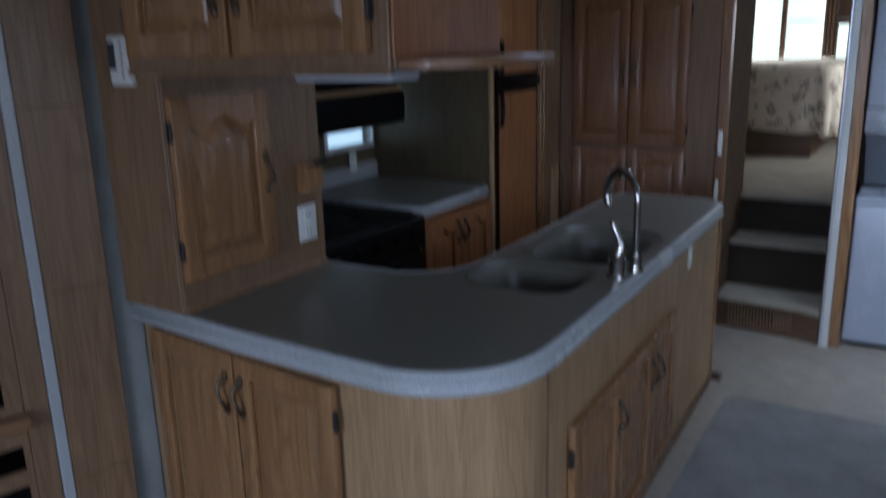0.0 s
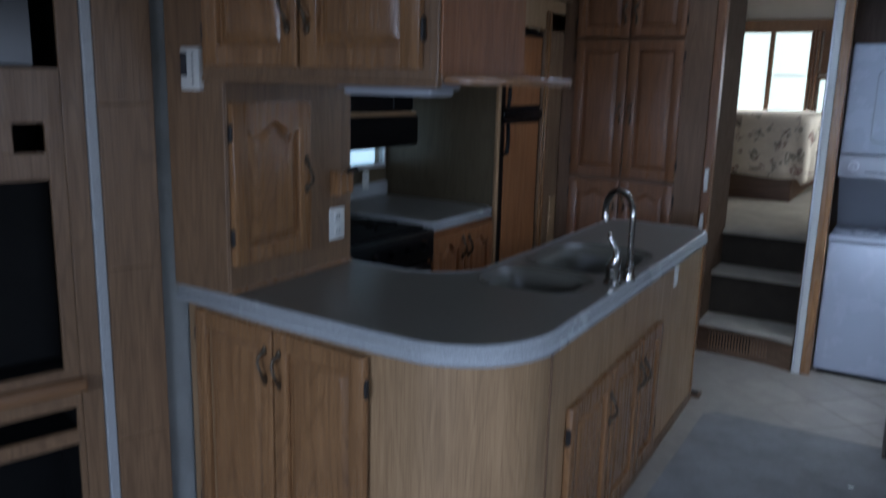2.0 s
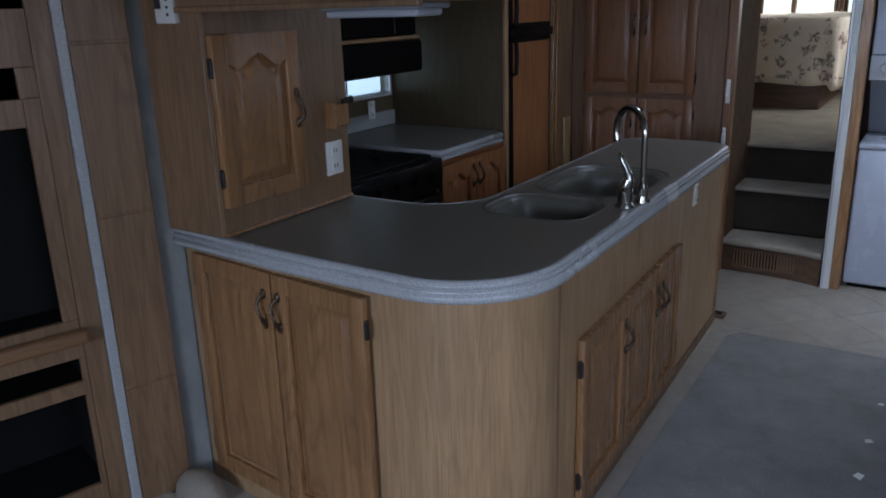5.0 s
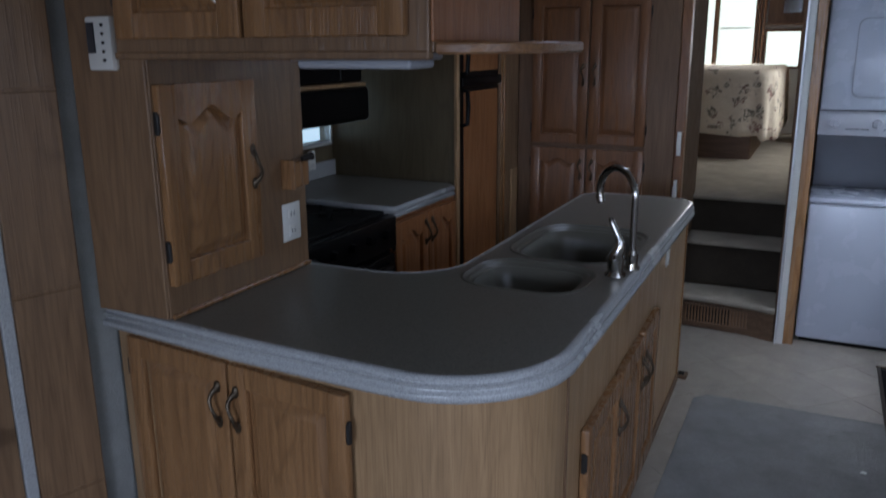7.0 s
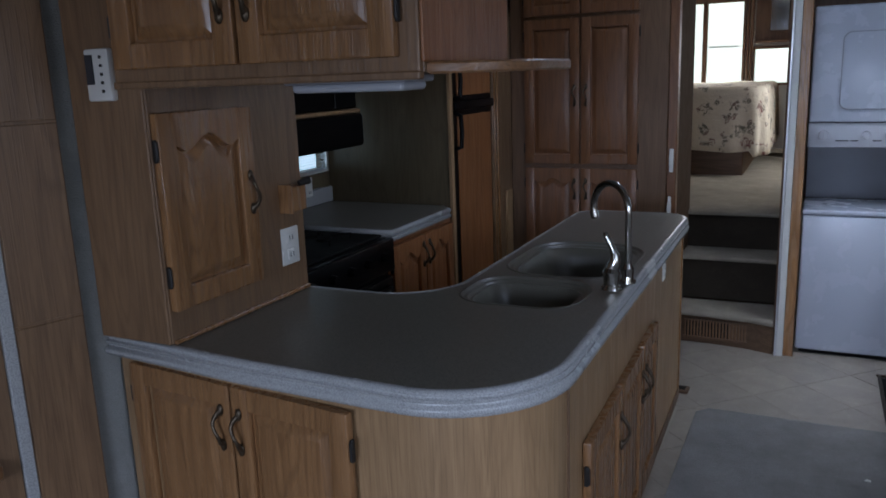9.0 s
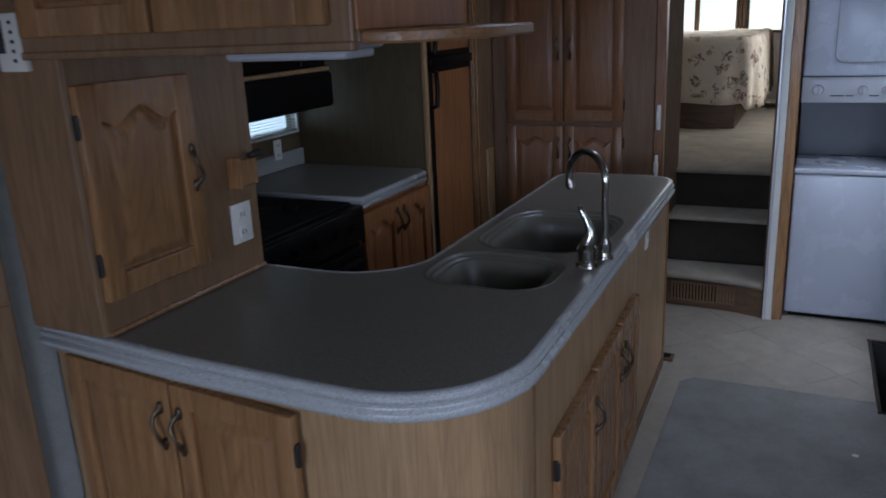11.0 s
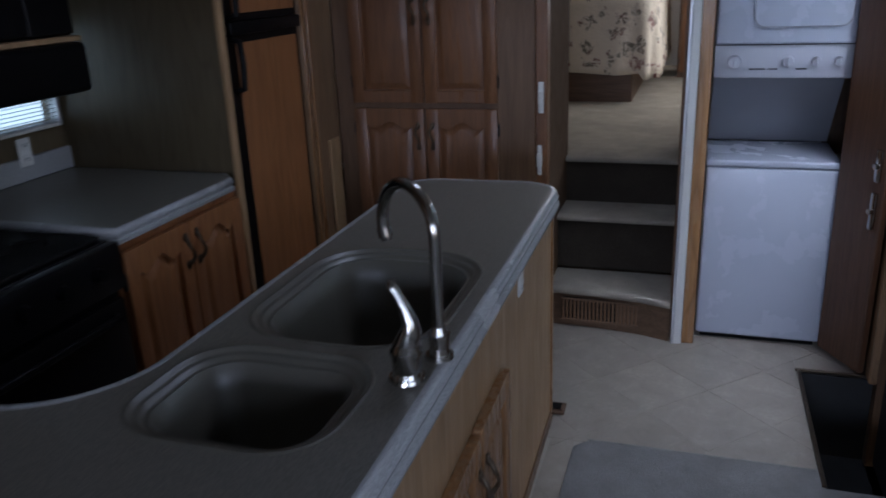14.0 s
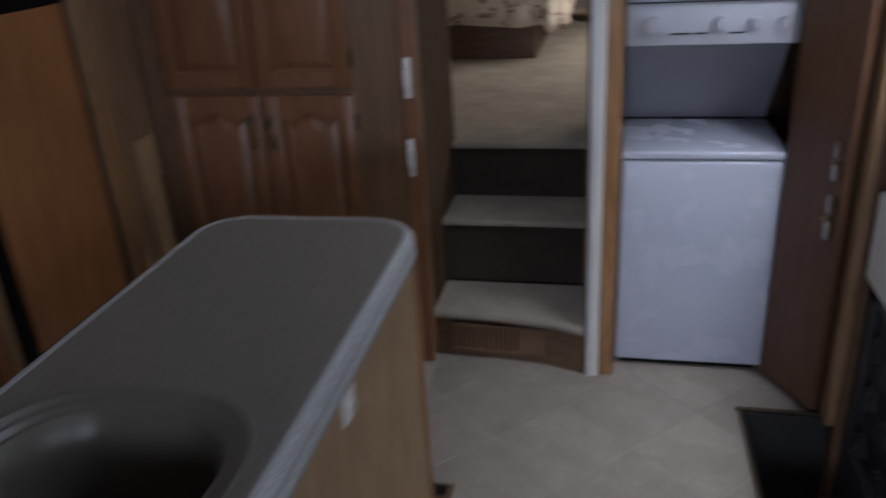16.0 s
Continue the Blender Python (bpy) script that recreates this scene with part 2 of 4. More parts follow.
def pull_mesh():
    """A scrolled drop pull, 10 cm tall, standing off a door that faces -y."""
    bm = bmesh.new()
    pts = [(0.008 * math.sin(i / 14 * math.pi * 2), -0.004 - 0.024 * math.sin(math.pi * i / 14) ** 0.7, -0.045 + 0.090 * i / 14) for i in range(15)]
    tube(bm, pts, [0.0075 - 0.003 * math.sin(math.pi * i / 14) for i in range(15)], 8)
    for z in (-0.047, 0.047):
        bmesh.ops.create_uvsphere(bm, u_segments=10, v_segments=6, radius=0.0125, matrix=Matrix.Translation((0, -0.004, z)) @ Matrix.Diagonal((0.8, 0.55, 1.3, 1)))
    return meshed("pull", bm, BRONZE, 50)


def hinge_mesh():
    bm = box(-0.004, 0.004, -0.006, 0.006, -0.028, 0.028, 0.002)
    cyl(bm, (0, -0.006, -0.022), (0, -0.006, 0.022), 0.004, seg=8)
    return meshed("hinge", bm, IRON, 40)


PULL, HINGE = pull_mesh(), hinge_mesh()


def panel_door(parent, x0, x1, z0, z1, y, arch=0.0, pull=None, hinge=None, mat=None, flat=False, rail=0.055):
    """A frame-and-raised-panel door on a face that looks to -y. pull, hinge: sides 'l' or 'r'."""
    mat = mat or OAK
    t = 0.024
    w, h = x1 - x0, z1 - z0
    cx = (x0 + x1) / 2
    n = 24
    inner = [(cx + (w / 2 - rail) * u, z1 - rail - arch + arch * crest(u)) for u in [-1 + 2 * i / n for i in range(n + 1)]] if arch else [(x0 + rail, z1 - rail), (x1 - rail, z1 - rail)]
    bm = bmesh.new()
    bx(bm, x0, x0 + rail, y - t, y, z0, z1, 0.004, 2)
    bx(bm, x1 - rail, x1, y - t, y, z0, z1, 0.004, 2)
    bx(bm, x0 + rail - 0.003, x1 - rail + 0.003, y - t + 0.001, y, z0, z0 + rail, 0.003)
    prism(bm, [(x0 + rail - 0.003, z1)] + [(x0 + rail - 0.003, inner[0][1])] + inner + [(x1 - rail + 0.003, inner[-1][1]), (x1 - rail + 0.003, z1)], y - t + 0.001, y, "y")
    door = part("door", bm, mat, parent)
    # the raised field: a sunk edge, a slope and a flat middle
    def ring(d):
        a = [(x0 + rail + d, z0 + rail + d), (x1 - rail - d, z0 + rail + d)]
        top = [(cx + (px - cx) * (1 - 2 * d / (w - 2 * rail)), pz - d) for px, pz in inner]
        return a + top[::-1]
    bm = bmesh.new()
    loops = []
    for d, yy in ((0.0, y - 0.006), (0.007, y - 0.006), (0.032, y - 0.0195), (0.035, y - 0.020)):
        loops.append([bm.verts.new((px, yy, pz)) for px, pz in ring(d)])
    for a, b in zip(loops, loops[1:]):
        for i in range(len(a)):
            j = (i + 1) % len(a)
            bm.faces.new((a[i], a[j], b[j], b[i]))
    bmesh.ops.triangle_fill(bm, edges=[e for e in {e for v in loops[-1] for e in v.link_edges} if e.verts[0] in loops[-1] and e.verts[1] in loops[-1]], use_beauty=True)
    bmesh.ops.recalc_face_normals(bm, faces=bm.faces)
    if sum(f.normal.y * f.calc_area() for f in bm.faces) > 0:
        bmesh.ops.reverse_faces(bm, faces=bm.faces)
    part("panel", bm, mat, door, "", 25)
    if pull:
        side, pz = pull
        ob = new("handle", PULL)
        ob.parent = door
        ob.matrix_basis = pose(x0 + 0.028 if side == "l" else x1 - 0.028, y - t, pz)
        ob["label"] = "scrolled antique bronze pull"
    if hinge:
        for hz in (z0 + 0.09, z1 - 0.09):
            ob = new("hinge", HINGE)
            ob.parent = door
            ob.matrix_basis = pose(x0 - 0.004 if hinge == "l" else x1 + 0.004, y - 0.012, hz)
            ob["label"] = "black metal hinge"
    return door


# ---- floor, walls, ceiling ----
L_WALL, R_WALL, CEIL = -1.16, 1.16, 2.57
SLIDE = -1.86


def sheet(pts, z0, z1):
    return prism(bmesh.new(), pts, z0, z1, "z")


floor = structure("floor", sheet([(-2.0, -7.0), (2.0, -7.0), (2.0, -1.2), (0.89, -1.2), (0.89, 0.56), (1.25, 0.56), (1.25, 1.6), (-2.0, 1.6)], -0.06, 0.0), speckled("tile_backing", (0.40, 0.355, 0.30), (0.33, 0.295, 0.25), 0.5), "grey-beige vinyl floor with a diagonal tile pattern")
structure("floor_porch", box(0.89, 1.25, -1.2, -0.23, -0.06, 0.0, 0), RUG, "grey carpeted floor beside the entry")
structure("floor_stairwell", box(0.87, 1.35, -0.27, 0.6, -0.42, -0.36, 0), WELL_BLACK, "dark rubber bottom of the entry stairwell")
# well walls: shade of the stairwell put into a near-black colour
structure("wall_stairwell", box(0.875, 0.895, -0.25, 0.565, -0.40, -0.062, 0), WELL_BLACK, "side of the entry stairwell, blackened for its shade")
structure("wall_stairwell_end", box(0.897, 1.158, 0.545, 0.558, -0.36, -0.002, 0), WELL_BLACK, "end of the entry stairwell, blackened for its shade")
structure("carpet_runner", sheet([(0.105, -7.0), (1.9, -7.0), (1.9, -1.2), (1.158, -1.2), (1.158, -0.245), (0.88, -0.245), (0.88, -0.155), (0.15, -0.155), (0.105, -0.20)], 0.0, 0.009), RUG, "worn blue-grey carpet running between island and wall")
structure("carpet_living", sheet([(-1.9, -7.0), (0.10, -7.0), (0.10, -2.42), (-1.9, -2.42)], 0.0, 0.012), CARPET, "beige carpet in the living area")

structure("trim_carpet_edge", box(0.15, 0.878, -0.156, -0.142, 0.0, 0.011, 0.004), FABRIC, "pale frayed binding along the carpet edge")
structure("wall_left_living", box(SLIDE - 0.06, SLIDE, -7.0, -2.2, 0, CEIL + 0.02, 0), WALLPAPER, "pale wallpaper wall of the living area")
structure("wall_left_over_slide", box(L_WALL - 0.05, L_WALL, -1.70, 1.225, 2.12, CEIL, 0), WALLPAPER, "pale wall above the kitchen slide-out")
structure("ceiling_slide", box(SLIDE - 0.06, L_WALL + 0.0, -2.2, 0.9, 2.13, 2.19, 0), CEILING, "white ceiling of the kitchen slide-out")
structure("ceiling", box(-2.0, 2.0, -7.0, 5.3, CEIL, CEIL + 0.06, 0), CEILING, "stained white ceiling of the trailer")


def pierced(name, x, y0, y1, z0, z1, holes, mat, label, thick=0.06, along="y"):
    """A wall along y (or x) at x, with openings (from, to, low, high) in order."""
    bm = bmesh.new()
    def piece(a, b, lo, hi):
        if along == "y":
            bx(bm, x, x + thick, a, b, lo, hi)
        else:
            bx(bm, a, b, x, x + thick, lo, hi)
    c = y0
    for a, b, lo, hi in holes:
        piece(c, a, z0, z1)
        if lo > z0:
            piece(a, b, z0, lo)
        if hi < z1:
            piece(a, b, hi, z1)
        c = b
    piece(c, y1, z0, z1)
    return structure(name, bm, mat, label)


pierced("wall_right", R_WALL, -1.2, 1.7, -0.42, CEIL, [(-0.3, 0.5, -0.36, 1.98)], VENEER_DARK, "brown veneer side wall with the entry door")
pierced("wall_right_living", 1.84, -7.0, -1.2, 0, CEIL, [(-4.4, -2.4, 0.95, 1.95)], WALLPAPER, "pale living area wall with a wide window")
pierced("wall_slide_left", SLIDE - 0.06, -2.2, 0.9, 0, 2.2, [(-0.54, -0.16, 1.095, 1.42)], OLIVE, "olive-brown veneer wall of the kitchen slide-out")
structure("wall_right_return", box(R_WALL, 1.9, -1.2, -1.14, 0, CEIL, 0), WALLPAPER, "pale wall where the living area widens")
pierced("wall_rear", -7.06, -2.0, 2.0, 0, CEIL, [(-0.9, 1.1, 0.95, 2.0)], WALLPAPER, "pale rear wall with a large window", along="x")
pierced("wall_bedroom_front", 5.2, -1.4, 1.4, 0.6, CEIL, [(-0.91, -0.22, 1.3, 2.2), (-0.105, 0.21, 1.36, 1.70)], WALLPAPER, "pale bedroom wall with a bright window", along="x")
structure("wall_bedroom_left", box(-1.4, -1.34, 0.8, 5.2, 0.6, CEIL, 0), WALLPAPER, "pale bedroom side wall")
# the opening is out of view, added beside the bedroom fill lamp
pierced("wall_bedroom_right", R_WALL, 1.7, 5.2, 0.6, CEIL, [(2.7, 3.7, 1.3, 1.95)], VENEER_DARK, "brown bedroom side wall with an added, unseen window opening")
structure("wall_slide_end", box(SLIDE - 0.06, -1.34, -2.2, -2.14, 0, CEIL, 0), WALLPAPER, "closed end wall of the kitchen slide-out")
structure("wall_over_slide_end", box(SLIDE - 0.06, -1.34, -2.14, -1.70, 2.19, CEIL, 0), WALLPAPER, "pale wall above the slide-out end")
over_unit = structure("wall_over_unit", box(-2.4, 0.22, 0.035, 0.075, 2.0, CEIL, 0), FABRIC, "grey fabric wall above the wall unit")
over_unit.matrix_basis = pose(-1.25, -2.545, 0, 0, 0, 73)
structure("backdrop", box(-1.6, 1.6, 5.6, 5.62, 0.9, 2.6, 0), DAYLIGHT, "bright outdoors beyond the bedroom window")
structure("backdrop_side", box(1.5, 1.52, -0.6, 4.5, 0.3, 2.4, 0), BLUE_DAY, "bright outdoors beyond the entry door")
structure("backdrop_kitchen", box(SLIDE - 0.4, SLIDE - 0.38, -1.0, 0.4, 0.9, 1.6, 0), BLUE_DAY, "bright outdoors beyond the kitchen window")

# ---- partition towards the bedroom, stairs ----
bm = box(-0.17, 0.43, 0.735, 0.80, 2.43, CEIL, 0)
structure("wall_over_passage", bm, WALLPAPER, "pale wall strip over the passage")
structure("trim_header", box(-0.165, 0.425, 0.715, 0.735, 2.43, 2.515, 0.004), VENEER_DARK, "brown wooden header over the bedroom passage")
structure("wall_over_laundry", box(0.43, R_WALL, 0.735, 0.80, 2.16, CEIL, 0), WALLPAPER, "pale wall above the laundry closet")
structure("wall_post", box(0.398, 0.432, 0.70, 0.80, 0, CEIL, 0.004), WALLPAPER, "pale wall end between passage and laundry closet")
structure("trim_post_edge", box(0.388, 0.398, 0.695, 0.76, 0, CEIL, 0.002), METAL, "scuffed metal edge strip on the wall end")
structure("trim_post_inner", box(0.378, 0.398, 0.76, 0.80, 0.0, 2.43, 0.002), VENEER_DARK, "wooden passage jamb")
structure("trim_laundry_left", box(0.432, 0.482, 0.715, 0.80, 0, 2.16, 0.004), OAK, "oak jamb of the laundry closet")
structure("trim_laundry_head", box(0.432, 1.06, 0.715, 0.735, 2.115, 2.165, 0.003), OAK, "oak head trim of the laundry closet")
structure("wall_laundry_back", box(0.36, R_WALL, 1.5, 1.54, 0, CEIL, 0), VENEER_DARK, "dark back of the laundry closet")
structure("wall_laundry_left", box(0.375, 0.40, 0.80, 1.5, 0, CEIL, 0), VENEER_DARK, "side wall between stairs and laundry closet")
structure("floor_bedroom", box(-1.34, R_WALL, 1.272, 5.2, 0.62, 0.685, 0.0), CARPET, "beige carpet of the raised bedroom")
structure("wall_under_bedroom", box(-1.34, 0.375, 1.30, 1.34, 0, 0.62, 0), VENEER_DARK, "closed wall under the raised bedroom")

stairs = thing("carpeted_stairs", "three beige carpeted steps with brown risers up to the bedroom", "stairs", pose(0, 0, 0))


def tread(x0, x1, y0, y1, z):
    """A carpet tread with a soft rolled nosing along its front."""
    pr = [(y1, z - 0.024), (y1, z)] + [(y0 + 0.013 - 0.013 * math.sin(a), z - 0.013 + 0.013 * math.cos(a)) for a in [math.pi * i / 6 for i in range(7)]]
    return prism(bmesh.new(), pr, x0, x1, "x")


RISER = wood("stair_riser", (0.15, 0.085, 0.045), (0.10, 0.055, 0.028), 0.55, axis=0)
# brown riser pile with the shade below each tread put into its colour
SHADED_CARPET = fuzzy("shaded_brown_carpet", (0.075, 0.06, 0.045), (0.05, 0.04, 0.03))
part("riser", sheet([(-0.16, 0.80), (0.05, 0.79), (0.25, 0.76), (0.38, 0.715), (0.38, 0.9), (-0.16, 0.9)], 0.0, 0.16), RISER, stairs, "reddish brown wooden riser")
bm = bmesh.new()
front = [(-0.16, 0.775), (0.05, 0.765), (0.25, 0.735), (0.38, 0.69)]
prism(bm, front + [(0.38, 1.02), (-0.16, 1.02)], 0.16, 0.196, "z")
bmesh.ops.bevel(bm, geom=[e for e in bm.edges if all(v.co.y < 0.8 for v in e.verts) and abs(e.verts[0].co.z - e.verts[1].co.z) < 0.001], offset=0.014, segments=3, profile=0.5, affect="EDGES")
part("tread", bm, CARPET, stairs)
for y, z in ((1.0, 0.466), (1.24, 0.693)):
    part("riser", box(-0.16, 0.39, y + 0.02, y + 0.05, z - 0.262, z - 0.022, 0.002), SHADED_CARPET, stairs, "brown carpeted riser, darkened for shade")
    part("tread", tread(-0.16, 0.39, y - 0.01, y + 0.27, z), CARPET, stairs)
grille = thing("vent_grille", "brown wooden louvred vent grille in the bottom riser", "vent", pose(-0.1, 0.772, 0.09, 0, 0, -2))
part("backing", box(0, 0.345, 0.012, 0.02, -0.055, 0.055, 0.001), DARK, grille)
for z in (-0.055, 0.047):
    part("rail", box(0, 0.345, -0.004, 0.008, z, z + 0.009, 0.001), RISER, grille)
GRILLE_WOOD = wood("vent_wood", (0.22, 0.12, 0.06), (0.15, 0.08, 0.04), 0.5)
slat = meshed("slat", box(-0.0045, 0.0045, -0.004, 0.006, -0.047, 0.047, 0.001), GRILLE_WOOD)
for i in range(20):
    ob = new("slat", slat)
    ob.parent = grille
    ob.matrix_basis = pose(0.009 + i * 0.0172, 0, 0)

# ---- kitchen island ----


def offset(pts, d):
    """A closed counter-clockwise outline moved inwards by d."""
    out = []
    n = len(pts)
    for i in range(n):
        a, p, b = (Vector(pts[k % n]) for k in (i - 1, i, i + 1))
        u, v = (p - a).normalized(), (b - p).normalized()
        nu, nv = Vector((-u.y, u.x)), Vector((-v.y, v.x))
        m = (nu + nv).normalized()
        out.append(tuple(p + m * d / max(0.3, m.dot(nu))))
    return out


TOP = 0.91
LINE = [(-1.175, -2.295), (-0.70, -2.342), (-0.32, -2.358)] + arc(-0.234, -2.057, 0.302, 272, 360, 18) + [(0.060, -1.2)] + arc(-0.081, -0.215, 0.132, 0, 90, 10) \
    + arc(-0.365, -0.20, 0.11, 90, 180, 8) + [(-0.475, -0.9)] + arc(-0.685, -1.465, 0.21, 0, -90, 12) + [(-1.175, -1.675)]


def skin(bm, outline, profile):
    """Bands round an outline: profile is a list of (inset, height)."""
    loops = [[bm.verts.new((x, y, z)) for x, y in (offset(outline, d) if d else outline)] for d, z in profile]
    for a, b in zip(loops, loops[1:]):
        for i in range(len(a)):
            j = (i + 1) % len(a)
            bm.faces.new((a[i], a[j], b[j], b[i]))
    return loops


def cap(bm, loops):
    edges = []
    for lp in loops:
        for i in range(len(lp)):
            e = bm.edges.get((lp[i], lp[(i + 1) % len(lp)])) or bm.edges.new((lp[i], lp[(i + 1) % len(lp)]))
            edges.append(e)
    return bmesh.ops.triangle_fill(bm, edges=edges, use_beauty=True, use_dissolve=False)


NEAR_BOWL = rounded(-0.418, -0.048, -1.703, -1.385, 0.11, 8)
FAR_BOWL = rounded(-0.412, 0.0, -1.348, -0.815, 0.15, 8)
counter = thing("countertop", "grey-brown speckled laminate peninsula countertop with rounded corner", "countertop")
bm = bmesh.new()
outer = [bm.verts.new((x, y, TOP)) for x, y in offset(LINE, 0.020)]
holes = [[bm.verts.new((x, y, TOP)) for x, y in h] for h in (NEAR_BOWL, FAR_BOWL)]
cap(bm, [outer] + holes)
for f in bm.faces:
    if f.normal.z < 0:
        f.normal_flip()
part("top", bm, COUNTER, counter, "", None)
bm = bmesh.new()
lp = skin(bm, LINE, [(0.05, TOP - 0.060), (0.012, TOP - 0.060), (0.003, TOP - 0.056), (0.0, TOP - 0.047), (0.001, TOP - 0.037), (0.0075, TOP - 0.033), (0.0085, TOP - 0.027), (0.004, TOP - 0.024),
                      (0.003, TOP - 0.018), (0.0095, TOP - 0.015), (0.0105, TOP - 0.011), (0.007, TOP - 0.007), (0.009, TOP - 0.0015), (0.016, TOP + 0.0012), (0.025, TOP + 0.0008), (0.0255, TOP - 0.002)])
bmesh.ops.recalc_face_normals(bm, faces=bm.faces)
part("nosing", bm, NOSING, counter, "pale grey grooved edge moulding", 60)

sink = thing("double_sink", "grey-beige composite double bowl kitchen sink set in the counter", "sink")
for outline, depth in ((NEAR_BOWL, 0.19), (FAR_BOWL, 0.235)):
    bm = bmesh.new()
    lp = skin(bm, outline, [(-0.006, TOP + 0.0012), (-0.004, TOP + 0.0035), (0.002, TOP + 0.003), (0.005, TOP - 0.003), (0.014, TOP - 0.006), (0.018, TOP - 0.005), (0.022, TOP - 0.012), (0.030, TOP - 0.015),
                            (0.034, TOP - 0.014), (0.038, TOP - 0.022), (0.046, TOP - 0.034), (0.052, TOP - 0.06), (0.062, TOP - depth * 0.8), (0.075, TOP - depth * 0.95), (0.090, TOP - depth * 0.985), (0.115, TOP - depth)])
    cap(bm, [lp[-1]])
    bmesh.ops.recalc_face_normals(bm, faces=bm.faces)
    if max(bm.faces, key=lambda f: f.calc_area()).normal.z < 0:
        bmesh.ops.reverse_faces(bm, faces=bm.faces)
    part("bowl", bm, SINK, sink, "", 75)
    cx, cy = sum(p[0] for p in outline) / len(outline), sum(p[1] for p in outline) / len(outline)
    bm = cyl(bmesh.new(), (cx, cy, TOP - depth), (cx, cy, TOP - depth + 0.006), 0.042, 0.038, 24)
    cyl(bm, (cx, cy, TOP - depth + 0.006), (cx, cy, TOP - depth + 0.009), 0.028, 0.026, 20)
    part("drain", bm, NICKEL, sink, "steel drain")

faucet = thing("faucet", "brushed nickel gooseneck kitchen faucet with separate lever", "faucet", pose(0.030, -1.345, TOP))
bm = cyl(bmesh.new(), (0, 0, 0), (0, 0, 0.007), 0.026, 0.025, 24)
cyl(bm, (0, 0, 0.007), (0, 0, 0.020), 0.020, 0.018, 24)
cyl(bm, (0, 0, 0.020), (0, 0, 0.040), 0.018, 0.0195, 24)
cyl(bm, (0, 0, 0.040), (0, 0, 0.046), 0.0195, 0.0195, 24)
cyl(bm, (0, 0, 0.046), (0, 0, 0.060), 0.017, 0.0125, 24)
part("base", bm, NICKEL, faucet)
R = 0.084
pts = [(0, 0, 0.05), (0, 0, 0.12), (0, 0, 0.19)]
pts += [(-0.8 * R * (1 - math.cos(a)), 0.6 * R * (1 - math.cos(a)), 0.218 + R * math.sin(a)) for a in [math.pi * 1.07 * i / 20 for i in range(21)]]
part("spout", tube(bmesh.new(), pts, [0.0105] * 3 + [0.0105 + 0.0012 * i / 20 for i in range(21)], 16), NICKEL, faucet)
e = Vector(pts[-1])
bm = cyl(bmesh.new(), e + Vector((-0.001, 0, 0.004)), e + Vector((0.003, 0, -0.014)), 0.0135, 0.014, 16)
cyl(bm, e + Vector((0.003, 0, -0.014)), e + Vector((0.004, 0, -0.021)), 0.0115, 0.011, 16)
part("aerator", bm, NICKEL, faucet)
lever = thing("faucet_lever", "brushed nickel single lever beside the gooseneck faucet", "faucet", pose(0.0, -1.432, TOP))
bm = bmesh.new()
for z0, z1, r0, r1 in ((0, 0.006, 0.033, 0.031), (0.006, 0.014, 0.027, 0.024), (0.014, 0.048, 0.024, 0.027), (0.048, 0.054, 0.029, 0.029), (0.054, 0.066, 0.028, 0.022)):
    cyl(bm, (0, 0, z0), (0, 0, z1), r0, r1, 24)
part("valve", bm, NICKEL, lever, "bell-shaped valve body")
part("handle", tube(bmesh.new(), [(0.0, 0, 0.058), (0.006, 0, 0.074), (0.011, 0, 0.090), (0.010, 0, 0.106), (0.003, 0, 0.124), (-0.007, 0, 0.143), (-0.016, 0, 0.160), (-0.021, 0, 0.172), (-0.0225, 0, 0.176)],
                    [0.022, 0.0205, 0.0175, 0.0135, 0.0105, 0.009, 0.0085, 0.007, 0.002], 14), NICKEL, lever, "", 60)

BASE = [(-1.155, -2.262), (-0.70, -2.312), (-0.32, -2.33)] + arc(-0.236, -2.060, 0.278, 273, 360, 18) + [(-0.003, -0.03), (-0.43, -0.03)] + [(-0.43, -1.47), (-0.68, -1.64), (-1.155, -1.64)]
island = thing("kitchen_island", "oak veneer kitchen peninsula with curved corner and panel doors", "cabinet")
bm = prism(bmesh.new(), BASE, 0.0, TOP - 0.06, "z")
bmesh.ops.delete(bm, geom=[f for f in bm.faces if abs(f.normal.z) > 0.9 and f.calc_center_median().z > 0.5], context="FACES_ONLY")
part("body", bm, VENEER, island, "pale oak veneer carcass", 30)
bm = bmesh.new()
bx(bm, -0.005, 0.005, -0.004, 0.004, 0.0, TOP - 0.062, 0.002)
part("seam_strip", bm, VENEER_DARK, island, "", 30, pose(0.042, -2.04, 0))
part("corner_strip", box(-0.02, 0.003, -0.052, -0.026, 0, TOP - 0.06, 0.004), OAK, island)
part("toe_strip", box(-1.95, -0.06, -0.006, 0, 0.002, 0.05, 0.001), VENEER_DARK, island, "", 35, pose(-0.003, 0, 0, 0, 0, 91.28))
tilt = math.degrees(math.atan2(-0.047, 0.425))
# front doors: local x runs along the slanted front
dm = pose(-1.125, -2.265, 0, 0, 0, tilt)
for x0, x1, side, hg in ((0.02, 0.395, "r", "l"), (0.402, 0.765, "l", "r")):
    d = panel_door(island, x0, x1, 0.07, 0.835, 0.006, 0.0, (side, 0.722), hg)
    d.matrix_basis = dm
rm = pose(-0.0025, 0, 0, 0, 0, 91.28)
